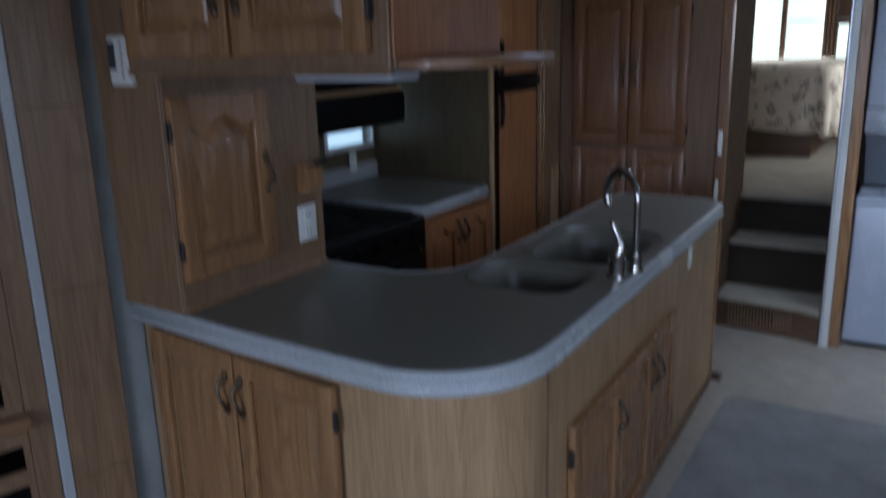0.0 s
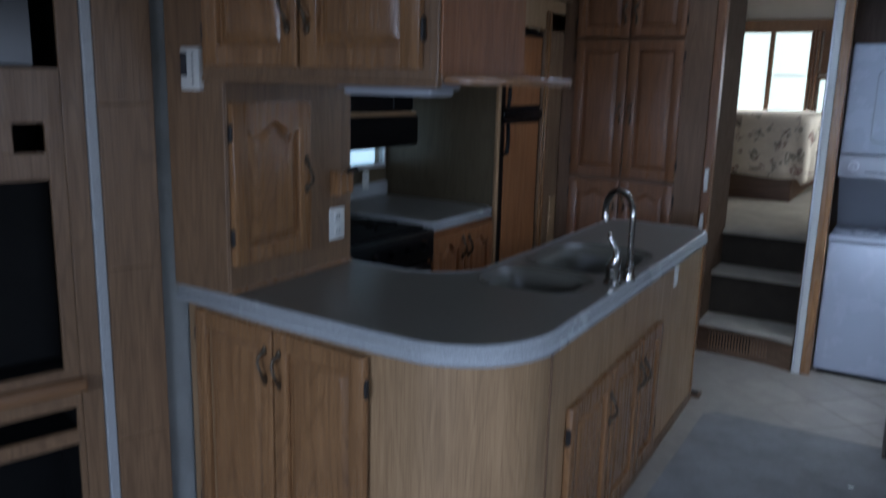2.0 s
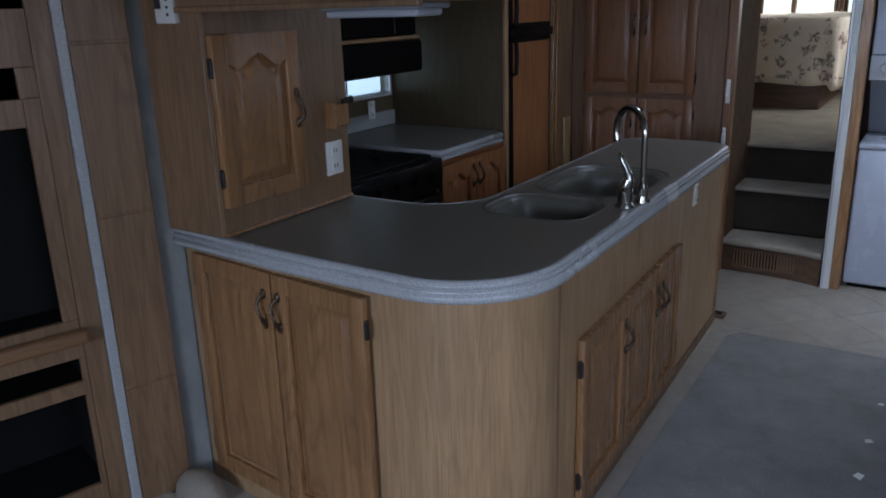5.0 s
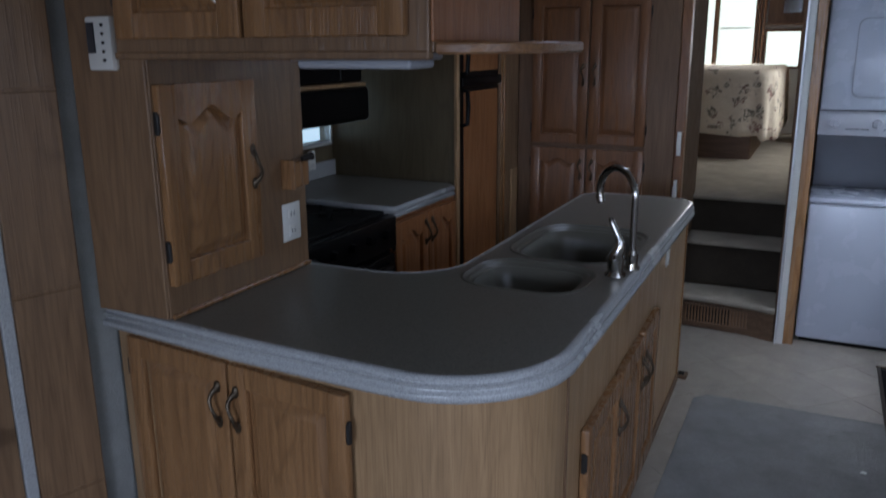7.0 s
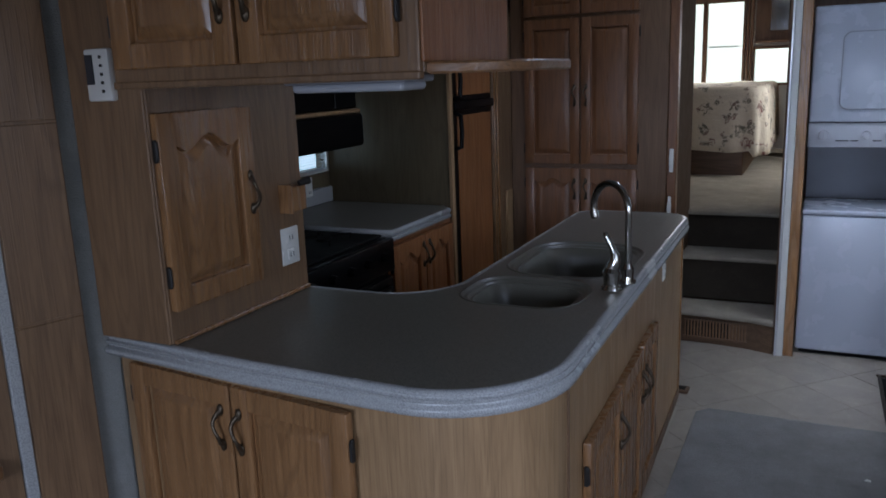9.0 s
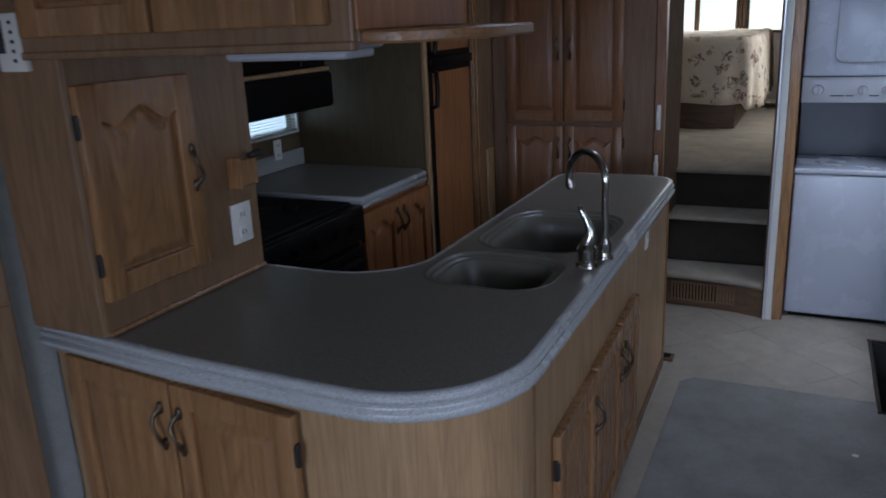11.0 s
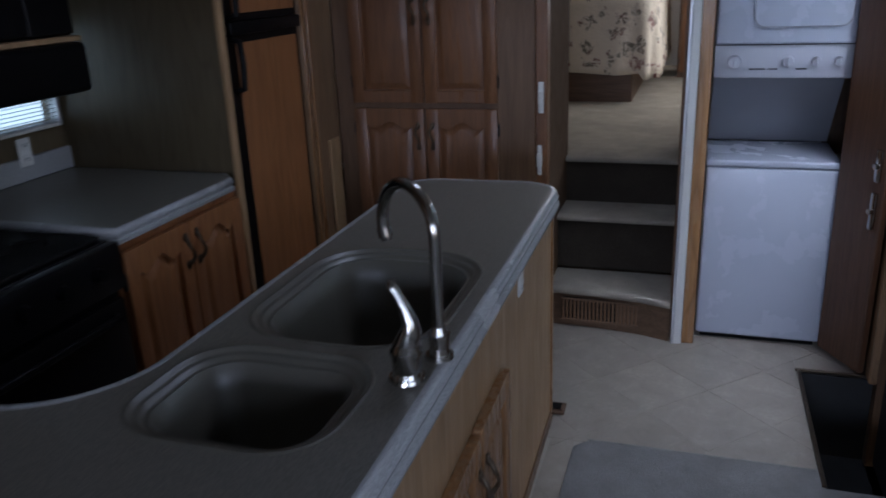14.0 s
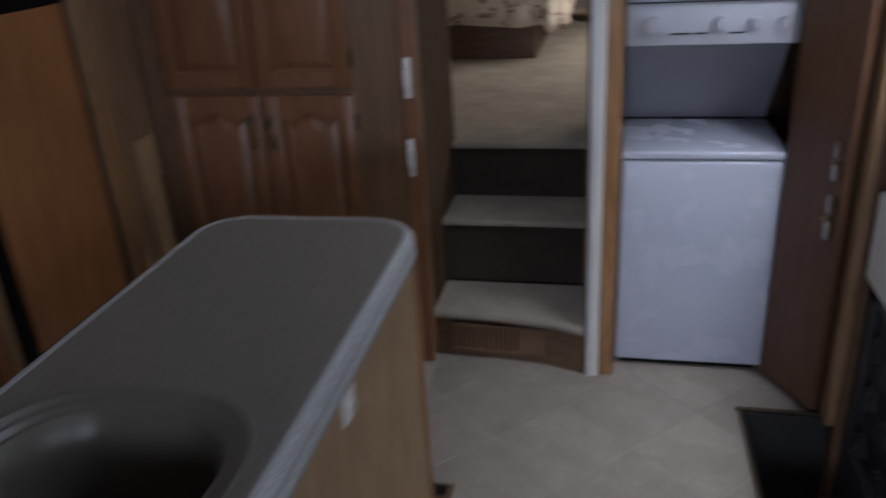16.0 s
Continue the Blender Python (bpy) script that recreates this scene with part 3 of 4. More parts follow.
for y0, y1, z1, side, hg in ((-1.90, -1.505, 0.625, "r", "l"), (-1.497, -1.15, 0.628, "r", "l"), (-1.142, -0.845, 0.632, "l", "r")):
    d = panel_door(island, y0, y1, 0.07, z1, 0.0, 0.0, (side, 0.50), hg)
    d.matrix_basis = rm


def wall_plate(name, label, at, w=0.07, h=0.115, sockets=True):
    t = thing(name, label, "outlet" if sockets else "switch", at)
    part("plate", box(-w / 2, w / 2, -0.006, 0, -h / 2, h / 2, 0.004, 2), PLASTIC, t)
    if sockets:
        for z in (-0.026, 0.026):
            part("socket", box(-0.017, 0.017, -0.009, -0.004, z - 0.017, z + 0.017, 0.005, 2), PLASTIC, t)
            for x in (-0.007, 0.007):
                part("slot", box(x - 0.0015, x + 0.0015, -0.0095, -0.0085, z - 0.007, z + 0.007, 0), DARK, t)
    else:
        part("rocker", box(-0.012, 0.012, -0.012, -0.004, -0.03, 0.03, 0.003), PLASTIC, t)
    return t


wall_plate("outlet", "small white outlet on the island side", pose(0.0105, -0.60, 0.775, 0, 0, 91.28), 0.06, 0.095)
vent = thing("floor_register", "small brown metal register at the island foot", "vent", pose(-0.005, 0.03, 0))
part("frame", box(-0.03, 0.045, -0.035, 0.035, 0.003, 0.02, 0.004), RISER, vent)
part("opening", box(-0.015, 0.03, -0.022, 0.022, 0.0205, 0.0225, 0.0), DARK, vent)

# ---- tall cabinet on the counter, hanging cabinet with shelves ----
tall = thing("tall_cabinet", "oak veneer upright cabinet standing on the counter end", "cabinet")
part("body", box(-1.16, -0.92, -2.31, -1.70, TOP + 0.002, CEIL - 0.003, 0.003), VENEER_MID, tall)
part("face_frame", box(-0.92, -0.915, -2.305, -1.705, TOP + 0.003, 1.565, 0.002), VENEER_MID, tall)
part("base_strip", box(-0.917, -0.905, -2.30, -1.705, TOP + 0.002, TOP + 0.014, 0.003), OAK, tall)
d = panel_door(tall, -2.30, -1.95, 1.0, 1.495, 0.0, 0.040, ("r", 1.26), "l", rail=0.058)
d.matrix_basis = pose(-0.915, 0, 0, 0, 0, 90)
wall_plate("outlet", "white double outlet plate on the cabinet", pose(-0.915, -1.79, 1.065, 0, 0, 90), 0.085, 0.115)
knob_box = thing("wooden_holder", "small oak box bracket on the cabinet side", "holder", pose(-0.915, -1.79, 1.215, 0, 0, 90))
part("box", box(-0.03, 0.045, -0.045, 0, -0.04, 0.035, 0.003), OAK, knob_box)
part("side", box(-0.036, -0.03, -0.05, 0, -0.045, 0.042, 0.002), OAK, knob_box)
bm = cyl(bmesh.new(), (0.01, -0.045, 0.042), (0.045, -0.058, 0.048), 0.008, 0.012, 12)
part("knob", bm, IRON, knob_box, "dark knob")

thermo = thing("thermostat", "white wall thermostat with dark display and small buttons", "thermostat", pose(-1.032, -2.31, 1.590))
part("case", box(-0.040, 0.040, -0.022, 0, -0.062, 0.062, 0.006, 2), PLASTIC, thermo)
part("display", box(-0.034, -0.010, -0.0255, -0.02, -0.022, 0.048, 0.001), BLANK, thermo)
for i in range(5):
    bm = cyl(bmesh.new(), (0.016, -0.022, 0.042 - i * 0.02), (0.016, -0.025, 0.042 - i * 0.02), 0.004, seg=10)
    part("button", bm, IRON, thermo)

upper = thing("upper_cabinet", "oak hanging cabinet with two raised-panel doors above the counter", "cabinet")
UY0, UY1, UZ = -2.405, -1.955, 1.567
part("body", box(-0.90, -0.13, UY0 + 0.021, UY1, UZ, CEIL - 0.002, 0.003), VENEER_MID, upper)
part("face_frame", box(-0.90, -0.13, UY0 + 0.002, UY0 + 0.021, UZ, CEIL - 0.002, 0.003), VENEER_MID, upper)
panel_door(upper, -0.872, -0.535, UZ + 0.03, 2.50, UY0 + 0.002, 0.0, ("r", 1.74), "l")
panel_door(upper, -0.525, -0.168, UZ + 0.03, 2.50, UY0 + 0.002, 0.0, ("l", 1.74), "r")
part("bottom_strip", box(-0.90, -0.128, UY0 - 0.004, UY0 + 0.02, UZ - 0.012, UZ + 0.004, 0.003), VENEER_MID, upper)


def shelf_outline(reach, yb, yf):
    n = 12
    return [(-0.129, yf)] + [(-0.129 + reach * math.sin(math.pi / 2 * i / n) ** 0.8, yf + (yb - yf) * (1 - math.cos(math.pi / 2 * i / n)) * 0.55) for i in range(1, n + 1)] + [(-0.129 + reach, yb - 0.05), (-0.129 + reach - 0.05, yb), (-0.129, yb)]


for z, reach in ((UZ - 0.003, 0.17), (1.865, 0.10), (2.19, 0.19)):
    bm = prism(bmesh.new(), shelf_outline(reach, UY1 + 0.0, UY0 + 0.03), z, z + 0.022, "z")
    bmesh.ops.bevel(bm, geom=[e for e in bm.edges if abs(e.verts[0].co.z - e.verts[1].co.z) < 1e-4], offset=0.004, segments=1, affect="EDGES")
    part("end_shelf", bm, OAK_RAIL, upper, "rounded oak end shelf")
part("side_panel", box(-0.13, -0.124, UY0 + 0.01, UY1, UZ + 0.02, CEIL - 0.003, 0.002), CHERRY, upper, "reddish oak side panel")
under = thing("under_cabinet_light", "white plastic light fixture under the hanging cabinet", "lamp", pose(-0.445, -2.10, UZ - 0.001))
bm = box(-0.165, 0.165, -0.075, 0.075, -0.018, 0, 0.008, 2)
part("housing", bm, DIM_GREY, under)
part("diffuser", box(-0.15, 0.15, -0.062, 0.062, -0.036, -0.014, 0.011, 4), plain("frosted_plastic", (0.45, 0.47, 0.5), 0.3), under)

# ---- kitchen slide-out ----
structure("trim_slide_fabric", sheet([(-1.235, -2.365), (-1.165, -2.262), (-1.165, -1.69), (-1.34, -1.69), (-1.34, -2.365)], 0.0, CEIL), FABRIC, "grey fabric covered wall end beside the island")
stove_cab = thing("base_cabinet", "reddish oak base cabinet with arched doors beside the range", "cabinet")
part("body", box(SLIDE, -1.135, -0.80, -0.13, 0.0, 0.86, 0.002), CHERRY, stove_cab)
for y0, y1, side, hg in ((-0.785, -0.475, "r", "l"), (-0.468, -0.16, "l", "r")):
    d = panel_door(stove_cab, y0, y1, 0.10, 0.83, 0.0, 0.04, (side, 0.74), hg, CHERRY)
    d.matrix_basis = pose(-1.135, 0, 0, 0, 0, 90)
sct = thing("stove_countertop", "speckled grey countertop beside the range with pale edge", "countertop")
SL = [(SLIDE + 0.002, -0.81), (-1.10, -0.81), (-1.10, -0.20), (-1.165, -0.135), (SLIDE + 0.002, -0.135)]
bm = prism(bmesh.new(), offset(SL, 0.012), 0.865, TOP, "z")
part("top", bm, COUNTER, sct, "", None)
bm = bmesh.new()
skin(bm, SL, [(0.04, TOP - 0.05), (0.0, TOP - 0.045), (0.0, TOP - 0.033), (0.006, TOP - 0.03), (0.006, TOP - 0.022), (0.001, TOP - 0.018), (0.003, TOP - 0.003), (0.012, TOP + 0.001), (0.016, TOP + 0.0008)])
bmesh.ops.recalc_face_normals(bm, faces=bm.faces)
part("nosing", bm, NOSING, sct, "pale grey edge moulding", 60)
part("backsplash", box(SLIDE + 0.003, SLIDE + 0.025, -0.81, -0.14, TOP + 0.002, TOP + 0.085, 0.004), NOSING, sct, "pale grey backsplash")
wall_plate("outlet", "white outlet above the kitchen backsplash", pose(SLIDE + 0.02, -0.36, 1.015, 0, 0, 90), 0.06, 0.10)

stove = thing("gas_range", "black enamelled gas range with raised cover", "range", pose(-1.12, -1.19, 0))
part("body", box(-0.72, 0, -0.365, 0.365, 0.0, 0.885, 0.004), BLACK, stove)
part("oven_door", box(0.0, 0.03, -0.355, 0.355, 0.17, 0.72, 0.008, 2), BLACK, stove, "black glass oven door")
part("control_panel", box(0.0, 0.035, -0.365, 0.365, 0.745, 0.885, 0.008, 2), BLACK, stove)
bm = tube(bmesh.new(), [(0.03, -0.3, 0.68), (0.06, -0.28, 0.685), (0.065, 0, 0.685), (0.06, 0.28, 0.685), (0.03, 0.3, 0.68)], 0.011, 10)
part("handle", bm, BLACK, stove)
for i in range(5):
    y = -0.26 + i * 0.13
    bm = cyl(bmesh.new(), (0.034, y, 0.82), (0.06, y, 0.82), 0.021, 0.017, 16)
    part("knob", bm, BLACK, stove)
part("cooktop", box(-0.66, -0.02, -0.355, 0.355, 0.885, 0.897, 0.004), DARK, stove)
for cx, cy in ((-0.2, -0.18), (-0.2, 0.18), (-0.48, -0.18), (-0.48, 0.18)):
    bm = bmesh.new()
    for a in range(4):
        ang = a * math.pi / 2 + 0.78
        cyl(bm, (cx + 0.03 * math.cos(ang), cy + 0.03 * math.sin(ang), 0.915), (cx + 0.12 * math.cos(ang), cy + 0.12 * math.sin(ang), 0.915), 0.005, seg=6)
        cyl(bm, (cx + 0.115 * math.cos(ang), cy + 0.115 * math.sin(ang), 0.895), (cx + 0.115 * math.cos(ang), cy + 0.115 * math.sin(ang), 0.916), 0.005, seg=6)
    cyl(bm, (cx, cy, 0.896), (cx, cy, 0.908), 0.035, 0.03, 16)
    part("burner", bm, DARK, stove, "cast iron burner grate")
bm = box(-0.01, 0.0, -0.355, 0.355, 0, 0.34, 0.003)
part("cover", bm, BLACK, stove, "raised black glass cover", 35, pose(-0.63, 0, 0.895, 0, -9, 0))

micro = thing("microwave", "black over-range microwave with hood under it", "microwave", pose(SLIDE, -0.34, 1.235))
part("hood", box(0.0, 0.38, -0.78, -0.02, 0.0, 0.16, 0.02, 3), BLACK, micro, "black range hood")
part("trim_rail", box(0.01, 0.365, -0.77, -0.025, 0.162, 0.180, 0.003), VENEER, micro, "thin wooden rail")
part("body", box(0.0, 0.33, -0.77, -0.025, 0.181, 0.40, 0.006), BLACK, micro)
part("door", box(0.332, 0.345, -0.765, -0.22, 0.187, 0.395, 0.004), BLACK, micro, "black glass door")
part("control_panel", box(0.332, 0.345, -0.215, -0.03, 0.187, 0.395, 0.004), BLACK, micro)
cab = thing("kitchen_wall_cabinet", "brown wooden wall cabinet above the microwave", "cabinet", pose(SLIDE, -0.34, 1.64))
part("body", box(0, 0.32, -0.9, 0.20, 0.0, 0.49, 0.003), VENEER_DARK, cab)
d = panel_door(cab, -0.88, -0.36, 0.02, 0.47, 0.0, 0.03, ("r", 0.1), "l", CHERRY)
d.matrix_basis = pose(0.32, 0, 0, 0, 0, 90)
d = panel_door(cab, -0.35, 0.18, 0.02, 0.47, 0.0, 0.03, ("l", 0.1), "r", CHERRY)
d.matrix_basis = pose(0.32, 0, 0, 0, 0, 90)

fcab = thing("fridge_cabinet", "oak surround with olive-brown side panel around the fridge", "cabinet")
part("side_panel", box(SLIDE, -1.125, -0.128, -0.108, 0, 2.10, 0.002), OLIVE, fcab, "olive-brown veneer side panel")
part("edge_strip", box(-1.125, -1.106, -0.158, -0.126, 0, 2.10, 0.003), VENEER, fcab, "oak edge strip")
part("stile", box(-1.16, -1.12, 0.435, 0.735, 0, 2.0, 0.003), VENEER_MID, fcab)
part("kick_strip", box(-1.119, -1.106, 0.60, 0.70, 0, 0.88, 0.004), VENEER, fcab)
for y in (0.455, 0.50):
    part("moulding", box(-1.121, -1.110, y - 0.012, y + 0.012, 0, 2.0, 0.005, 2), OAK, fcab)
part("header", box(-1.16, -1.12, -0.105, 0.735, 1.89, 2.09, 0.003), VENEER, fcab)
part("cornice", box(-1.18, -1.07, -0.14, 0.732, 2.075, 2.115, 0.012, 2), VENEER, fcab)
part("drawer_front", box(-1.16, -1.122, -0.10, 0.43, 0.04, 0.405, 0.004), CHERRY, fcab)
fridge = thing("refrigerator", "black-trimmed refrigerator with wood panel doors", "refrigerator")
part("body", box(SLIDE + 0.02, -1.168, -0.10, 0.43, 0.03, 1.885, 0.004), BLACK, fridge)
for z0, z1 in ((0.415, 1.385), (1.425, 1.87)):
    d = part("door", box(-1.165, -1.125, -0.098, 0.425, z0, z1, 0.005), BLACK, fridge, "black framed door")
    part("panel", box(-1.125, -1.119, -0.045, 0.40, z0 + 0.03, z1 - 0.03, 0.002), CHERRY, d, "reddish wood insert panel")
part("divider", box(-1.125, -1.105, -0.09, 0.423, 1.383, 1.428, 0.006, 2), BLACK, fridge)
for z0, z1 in ((1.19, 1.37), (1.44, 1.62)):
    part("handle", tube(bmesh.new(), [(-1.125, -0.072, z0), (-1.09, -0.072, z0 + 0.01), (-1.085, -0.072, (z0 + z1) / 2), (-1.09, -0.072, z1 - 0.01), (-1.125, -0.072, z1)], 0.012, 10), BLACK, fridge)

# kitchen window with blind, behind the counter
kw = tagged(new("window_kitchen"), "small kitchen window with a white slatted blind", "window", "", "structure")
WY0, WY1, WZ0, WZ1 = -0.54, -0.16, 1.095, 1.42
SLAT_GREY = plain("grey_slat", (0.30, 0.31, 0.32), 0.45)
for nm, b4 in (("window_frame", (WY0, WY1, WZ0 - 0.02, WZ0)), ("window_frame", (WY0, WY1, WZ1, WZ1 + 0.02)), ("window_frame", (WY0 - 0.02, WY0, WZ0 - 0.02, WZ1 + 0.02)), ("window_frame", (WY1, WY1 + 0.02, WZ0 - 0.02, WZ1 + 0.02))):
    part(nm, box(SLIDE - 0.03, SLIDE + 0.012, *b4, 0.003), METAL, kw)
part("pane", box(SLIDE - 0.035, SLIDE - 0.031, WY0, WY1, WZ0, WZ1, 0), GLASS, kw).visible_shadow = False
blind = thing("window_blind", "white horizontal slat blind on the kitchen window", "blind")
slat = meshed("slat", box(-0.012, 0.012, WY0 + 0.01, WY1 - 0.01, -0.0008, 0.0008, 0), SLAT_GREY)
for i in range(7):
    ob = new("slat", slat)
    ob.parent = blind
    ob.matrix_basis = pose(SLIDE + 0.012, 0, WZ0 + 0.004 + i * 0.0145, 0, -6, 0)
part("bottom_rail", box(SLIDE + 0.005, SLIDE + 0.025, WY0 + 0.01, WY1 - 0.01, WZ0 - 0.018, WZ0 - 0.004, 0.003), PLASTIC, blind)

# ---- pantry ----
pantry = thing("pantry_cabinet", "tall brown oak pantry with six raised-panel doors", "cabinet")
part("body", box(-1.12, -0.212, 0.737, 1.22, 0.0, 2.53, 0.003), VENEER_DARK, pantry)
part("crown", box(-1.12, -0.16, 0.727, 0.76, 2.50, 2.545, 0.006, 2), VENEER_DARK, pantry)
PANTRY_OAK = wood("pantry_oak", (0.24, 0.110, 0.050), (0.16, 0.069, 0.030), 0.3)
for z0, z1, arch, hz in ((0.09, 1.005, 0.032, 0.885), (1.03, 1.845, 0.0, 1.42), (1.865, 2.485, 0.0, 2.0)):
    panel_door(pantry, -1.03, -0.702, z0, z1, 0.737, arch, ("r", hz), "l", PANTRY_OAK)
    panel_door(pantry, -0.692, -0.372, z0, z1, 0.737, arch, ("l", hz), "r", PANTRY_OAK)
wall_plate("light_switch", "white switch plate at the pantry edge", pose(-0.186, 0.731, 1.055, 0, 0, 0), 0.022, 0.13, False)
wall_plate("light_switch", "white switch plate at the pantry edge", pose(-0.192, 0.731, 0.79, 0, 0, 0), 0.018, 0.13, False)
structure("trim_passage_left", box(-0.21, -0.161, 0.731, 0.799, 0, 2.43, 0.004), PANTRY_OAK, "dark oak jamb of the bedroom passage")
MATTE = plain("matte_brown_side", (0.10, 0.06, 0.035), 0.9, 0, 0.4, 12)
MATTE.node_tree.nodes["Principled BSDF"].inputs["Specular IOR Level"].default_value = 0.1
structure("wall_passage_left", box(-0.185, -0.161, 0.80, 1.30, 0, 2.43, 0), MATTE, "brown passage side wall")
structure("wall_pantry_back", box(-2.0, -0.186, 1.225, 1.28, 0, CEIL, 0), VENEER_DARK, "closed wall behind the pantry")

# ---- laundry closet ----
wash = thing("laundry_center", "white stacked washer and dryer with a grey control panel", "washer", pose(0.488, 0.79, 0))
W = 0.50
part("washer_body", box(0, W, 0.0, 0.62, 0.025, 0.77, 0.012, 3), WHITE, wash)
part("lid", box(-0.002, W + 0.002, -0.006, 0.40, 0.772, 0.80, 0.008, 3), WHITE, wash, "white washer lid")
part("kick_gap", box(0.02, W - 0.02, 0.03, 0.58, 0.0, 0.026, 0.0), DARK, wash)
# slope and grey colour stand in for shade in the recess above the lid
part("back_panel", prism(bmesh.new(), [(0.42, 0.80), (0.62, 0.80), (0.62, 1.122), (0.14, 1.122)], 0.004, W - 0.004, "x"), DIM_GREY, wash, "panel above the lid, sloped and greyed for recess shade")
part("dryer_body", box(0, W, 0.02, 0.62, 1.25, 1.83, 0.012, 3), WHITE, wash)
cp = part("control_panel", box(0, W, 0.03, 0.62, 1.122, 1.25, 0.006, 2), CONTROL, wash, "pale grey control panel")
for x, r in ((0.075, 0.026), (0.27, 0.022), (0.37, 0.018), (0.45, 0.018)):
    bm = cyl(bmesh.new(), (x, 0.03, 1.186), (x, 0.004, 1.186), r, r * 0.85, 24)
    bx(bm, x - 0.004, x + 0.004, -0.004, 0.01, 1.186 - r * 0.8, 1.186 + r * 0.8, 0.002)
    part("dial", bm, CONTROL, cp)
for x0, x1 in ((0.13, 0.19), (0.2, 0.235), (0.3, 0.34)):
    part("marking", box(x0, x1, 0.028, 0.031, 1.155, 1.160, 0), IRON, cp)
part("seam", box(0.002, W - 0.002, 0.018, 0.022, 1.249, 1.253, 0), IRON, wash)
DOOR = rounded(0.135, 0.50 - 0.02, 1.315, 1.70, 0.04, 6)
bm = prism(bmesh.new(), DOOR, 0.008, 0.02, "y")
bmesh.ops.bevel(bm, geom=[e for e in bm.edges if all(v.co.y < 0.01 for v in e.verts)], offset=0.004, segments=2, profile=0.5, affect="EDGES")
part("dryer_door", bm, WHITE, wash, "white rounded dryer door")
bm = bmesh.new()
o, i2 = DOOR, [(0.3075 + (x - 0.3075) * 0.975, 1.5075 + (z - 1.5075) * 0.978) for x, z in DOOR]
va, vb = [bm.verts.new((x, 0.0075, z)) for x, z in o], [bm.verts.new((x, 0.0075, z)) for x, z in i2]
for i in range(len(va)):
    j = (i + 1) % len(va)
    bm.faces.new((va[i], va[j], vb[j], vb[i]))
part("door_gasket", bm, plain("grey_line", (0.25, 0.26, 0.28), 0.5), wash)

closet_door = thing("closet_door", "dark brown wooden folding door standing open by the laundry", "door", pose(0.990, 0.78, 0, 0, 0, -62))
part("leaf", box(0, 0.255, -0.015, 0.015, 0.02, 2.10, 0.004), wood("dark_door_wood", (0.13, 0.06, 0.03), (0.085, 0.04, 0.02), 0.4), closet_door)
for z0, z1 in ((0.78, 0.90), (0.60, 0.74)):
    part("latch", box(0.205, 0.232, -0.027, -0.014, z0, z1, 0.004, 2), NICKEL, closet_door, "metal latch plate")
    bm = cyl(bmesh.new(), (0.2185, -0.027, (z0 + z1) / 2), (0.2185, -0.04, (z0 + z1) / 2), 0.012, 0.01, 14)
    part("latch_knob", bm, NICKEL, closet_door)

# ---- entry door and stairwell ----
structure("trim_well", box(0.88, 0.895, -0.23, 0.551, 0.0, 0.012, 0.003), BRONZE, "worn metal edging of the stairwell")
structure("trim_well_end", box(0.875, 1.16, 0.552, 0.566, 0.0, 0.012, 0.003), BRONZE, "worn metal edging of the stairwell")
structure("trim_entry_side", box(1.13, 1.162, 0.5, 0.575, 0.0, 2.05, 0.006), wood("light_trim_wood", (0.33, 0.2, 0.11), (0.25, 0.145, 0.075), 0.35), "light oak casing of the entry door")
structure("trim_entry_side_b", box(1.14, 1.162, -0.36, -0.30, 0.0, 2.05, 0.006), OAK, "oak casing of the entry door")
structure("trim_entry_head", box(1.14, 1.162, -0.36, 0.575, 1.985, 2.05, 0.004), OAK, "oak head casing of the entry door")
entry = tagged(new("door_entry"), "grey metal entry screen door with window and black scrollwork grille", "door", "", "structure")
entry.matrix_basis = pose(1.185, 0.10, 0)
DOORM = plain("dark_door_skin", (0.035, 0.035, 0.04), 0.45)
for y0, y1, z0, z1 in ((-0.39, 0.395, -0.34, -0.02), (-0.39, 0.395, 0.47, 0.60), (-0.39, 0.395, 0.90, 1.06), (-0.39, 0.395, 1.78, 1.97), (-0.39, -0.33, -0.02, 1.78), (0.315, 0.395, -0.02, 1.78), (-0.39, 0.395, 0.6, 0.9)):
    part("door_rail", box(0.0, 0.03, y0, y1, z0, z1, 0.004), DOORM, entry, "dark metal door rail")
part("pane", box(0.012, 0.016, -0.33, 0.315, 1.06, 1.78, 0), GLASS, entry).visible_shadow = False
for z in (1.065, 1.10):
    part("window_bar", box(-0.012, 0.01, -0.33, 0.315, z, z + 0.018, 0.003), METAL, entry, "bright metal window bar")
for y0, y1 in ((0.10, 0.36), (-0.28, 0.07)):
    part("latch_box", box(-0.03, 0.0, y0, y1, 0.54, 0.80, 0.012, 3), PLASTIC, entry, "white plastic latch box")
part("screen", box(0.018, 0.02, -0.33, 0.315, -0.02, 0.47, 0), plain("black_screen", (0.02, 0.021, 0.024), 0.6), entry, "black insect screen")
bm = bmesh.new()
for r in range(3):
    for c in range(4):
        cy, cz = -0.26 + c * 0.165, 0.06 + r * 0.16
        for s in (1, -1):
            pts = [(0.0, cy + s * (0.012 + 0.03 * a / 6) * math.cos(a) , cz + s * (0.012 + 0.03 * a / 6) * math.sin(a)) for a in [k * 0.5 for k in range(14)]]
            tube(bm, pts, 0.005, 6)
part("scrollwork", bm, plain("grey_iron", (0.07, 0.072, 0.08), 0.4, 0.6), entry, "grey iron scrollwork")

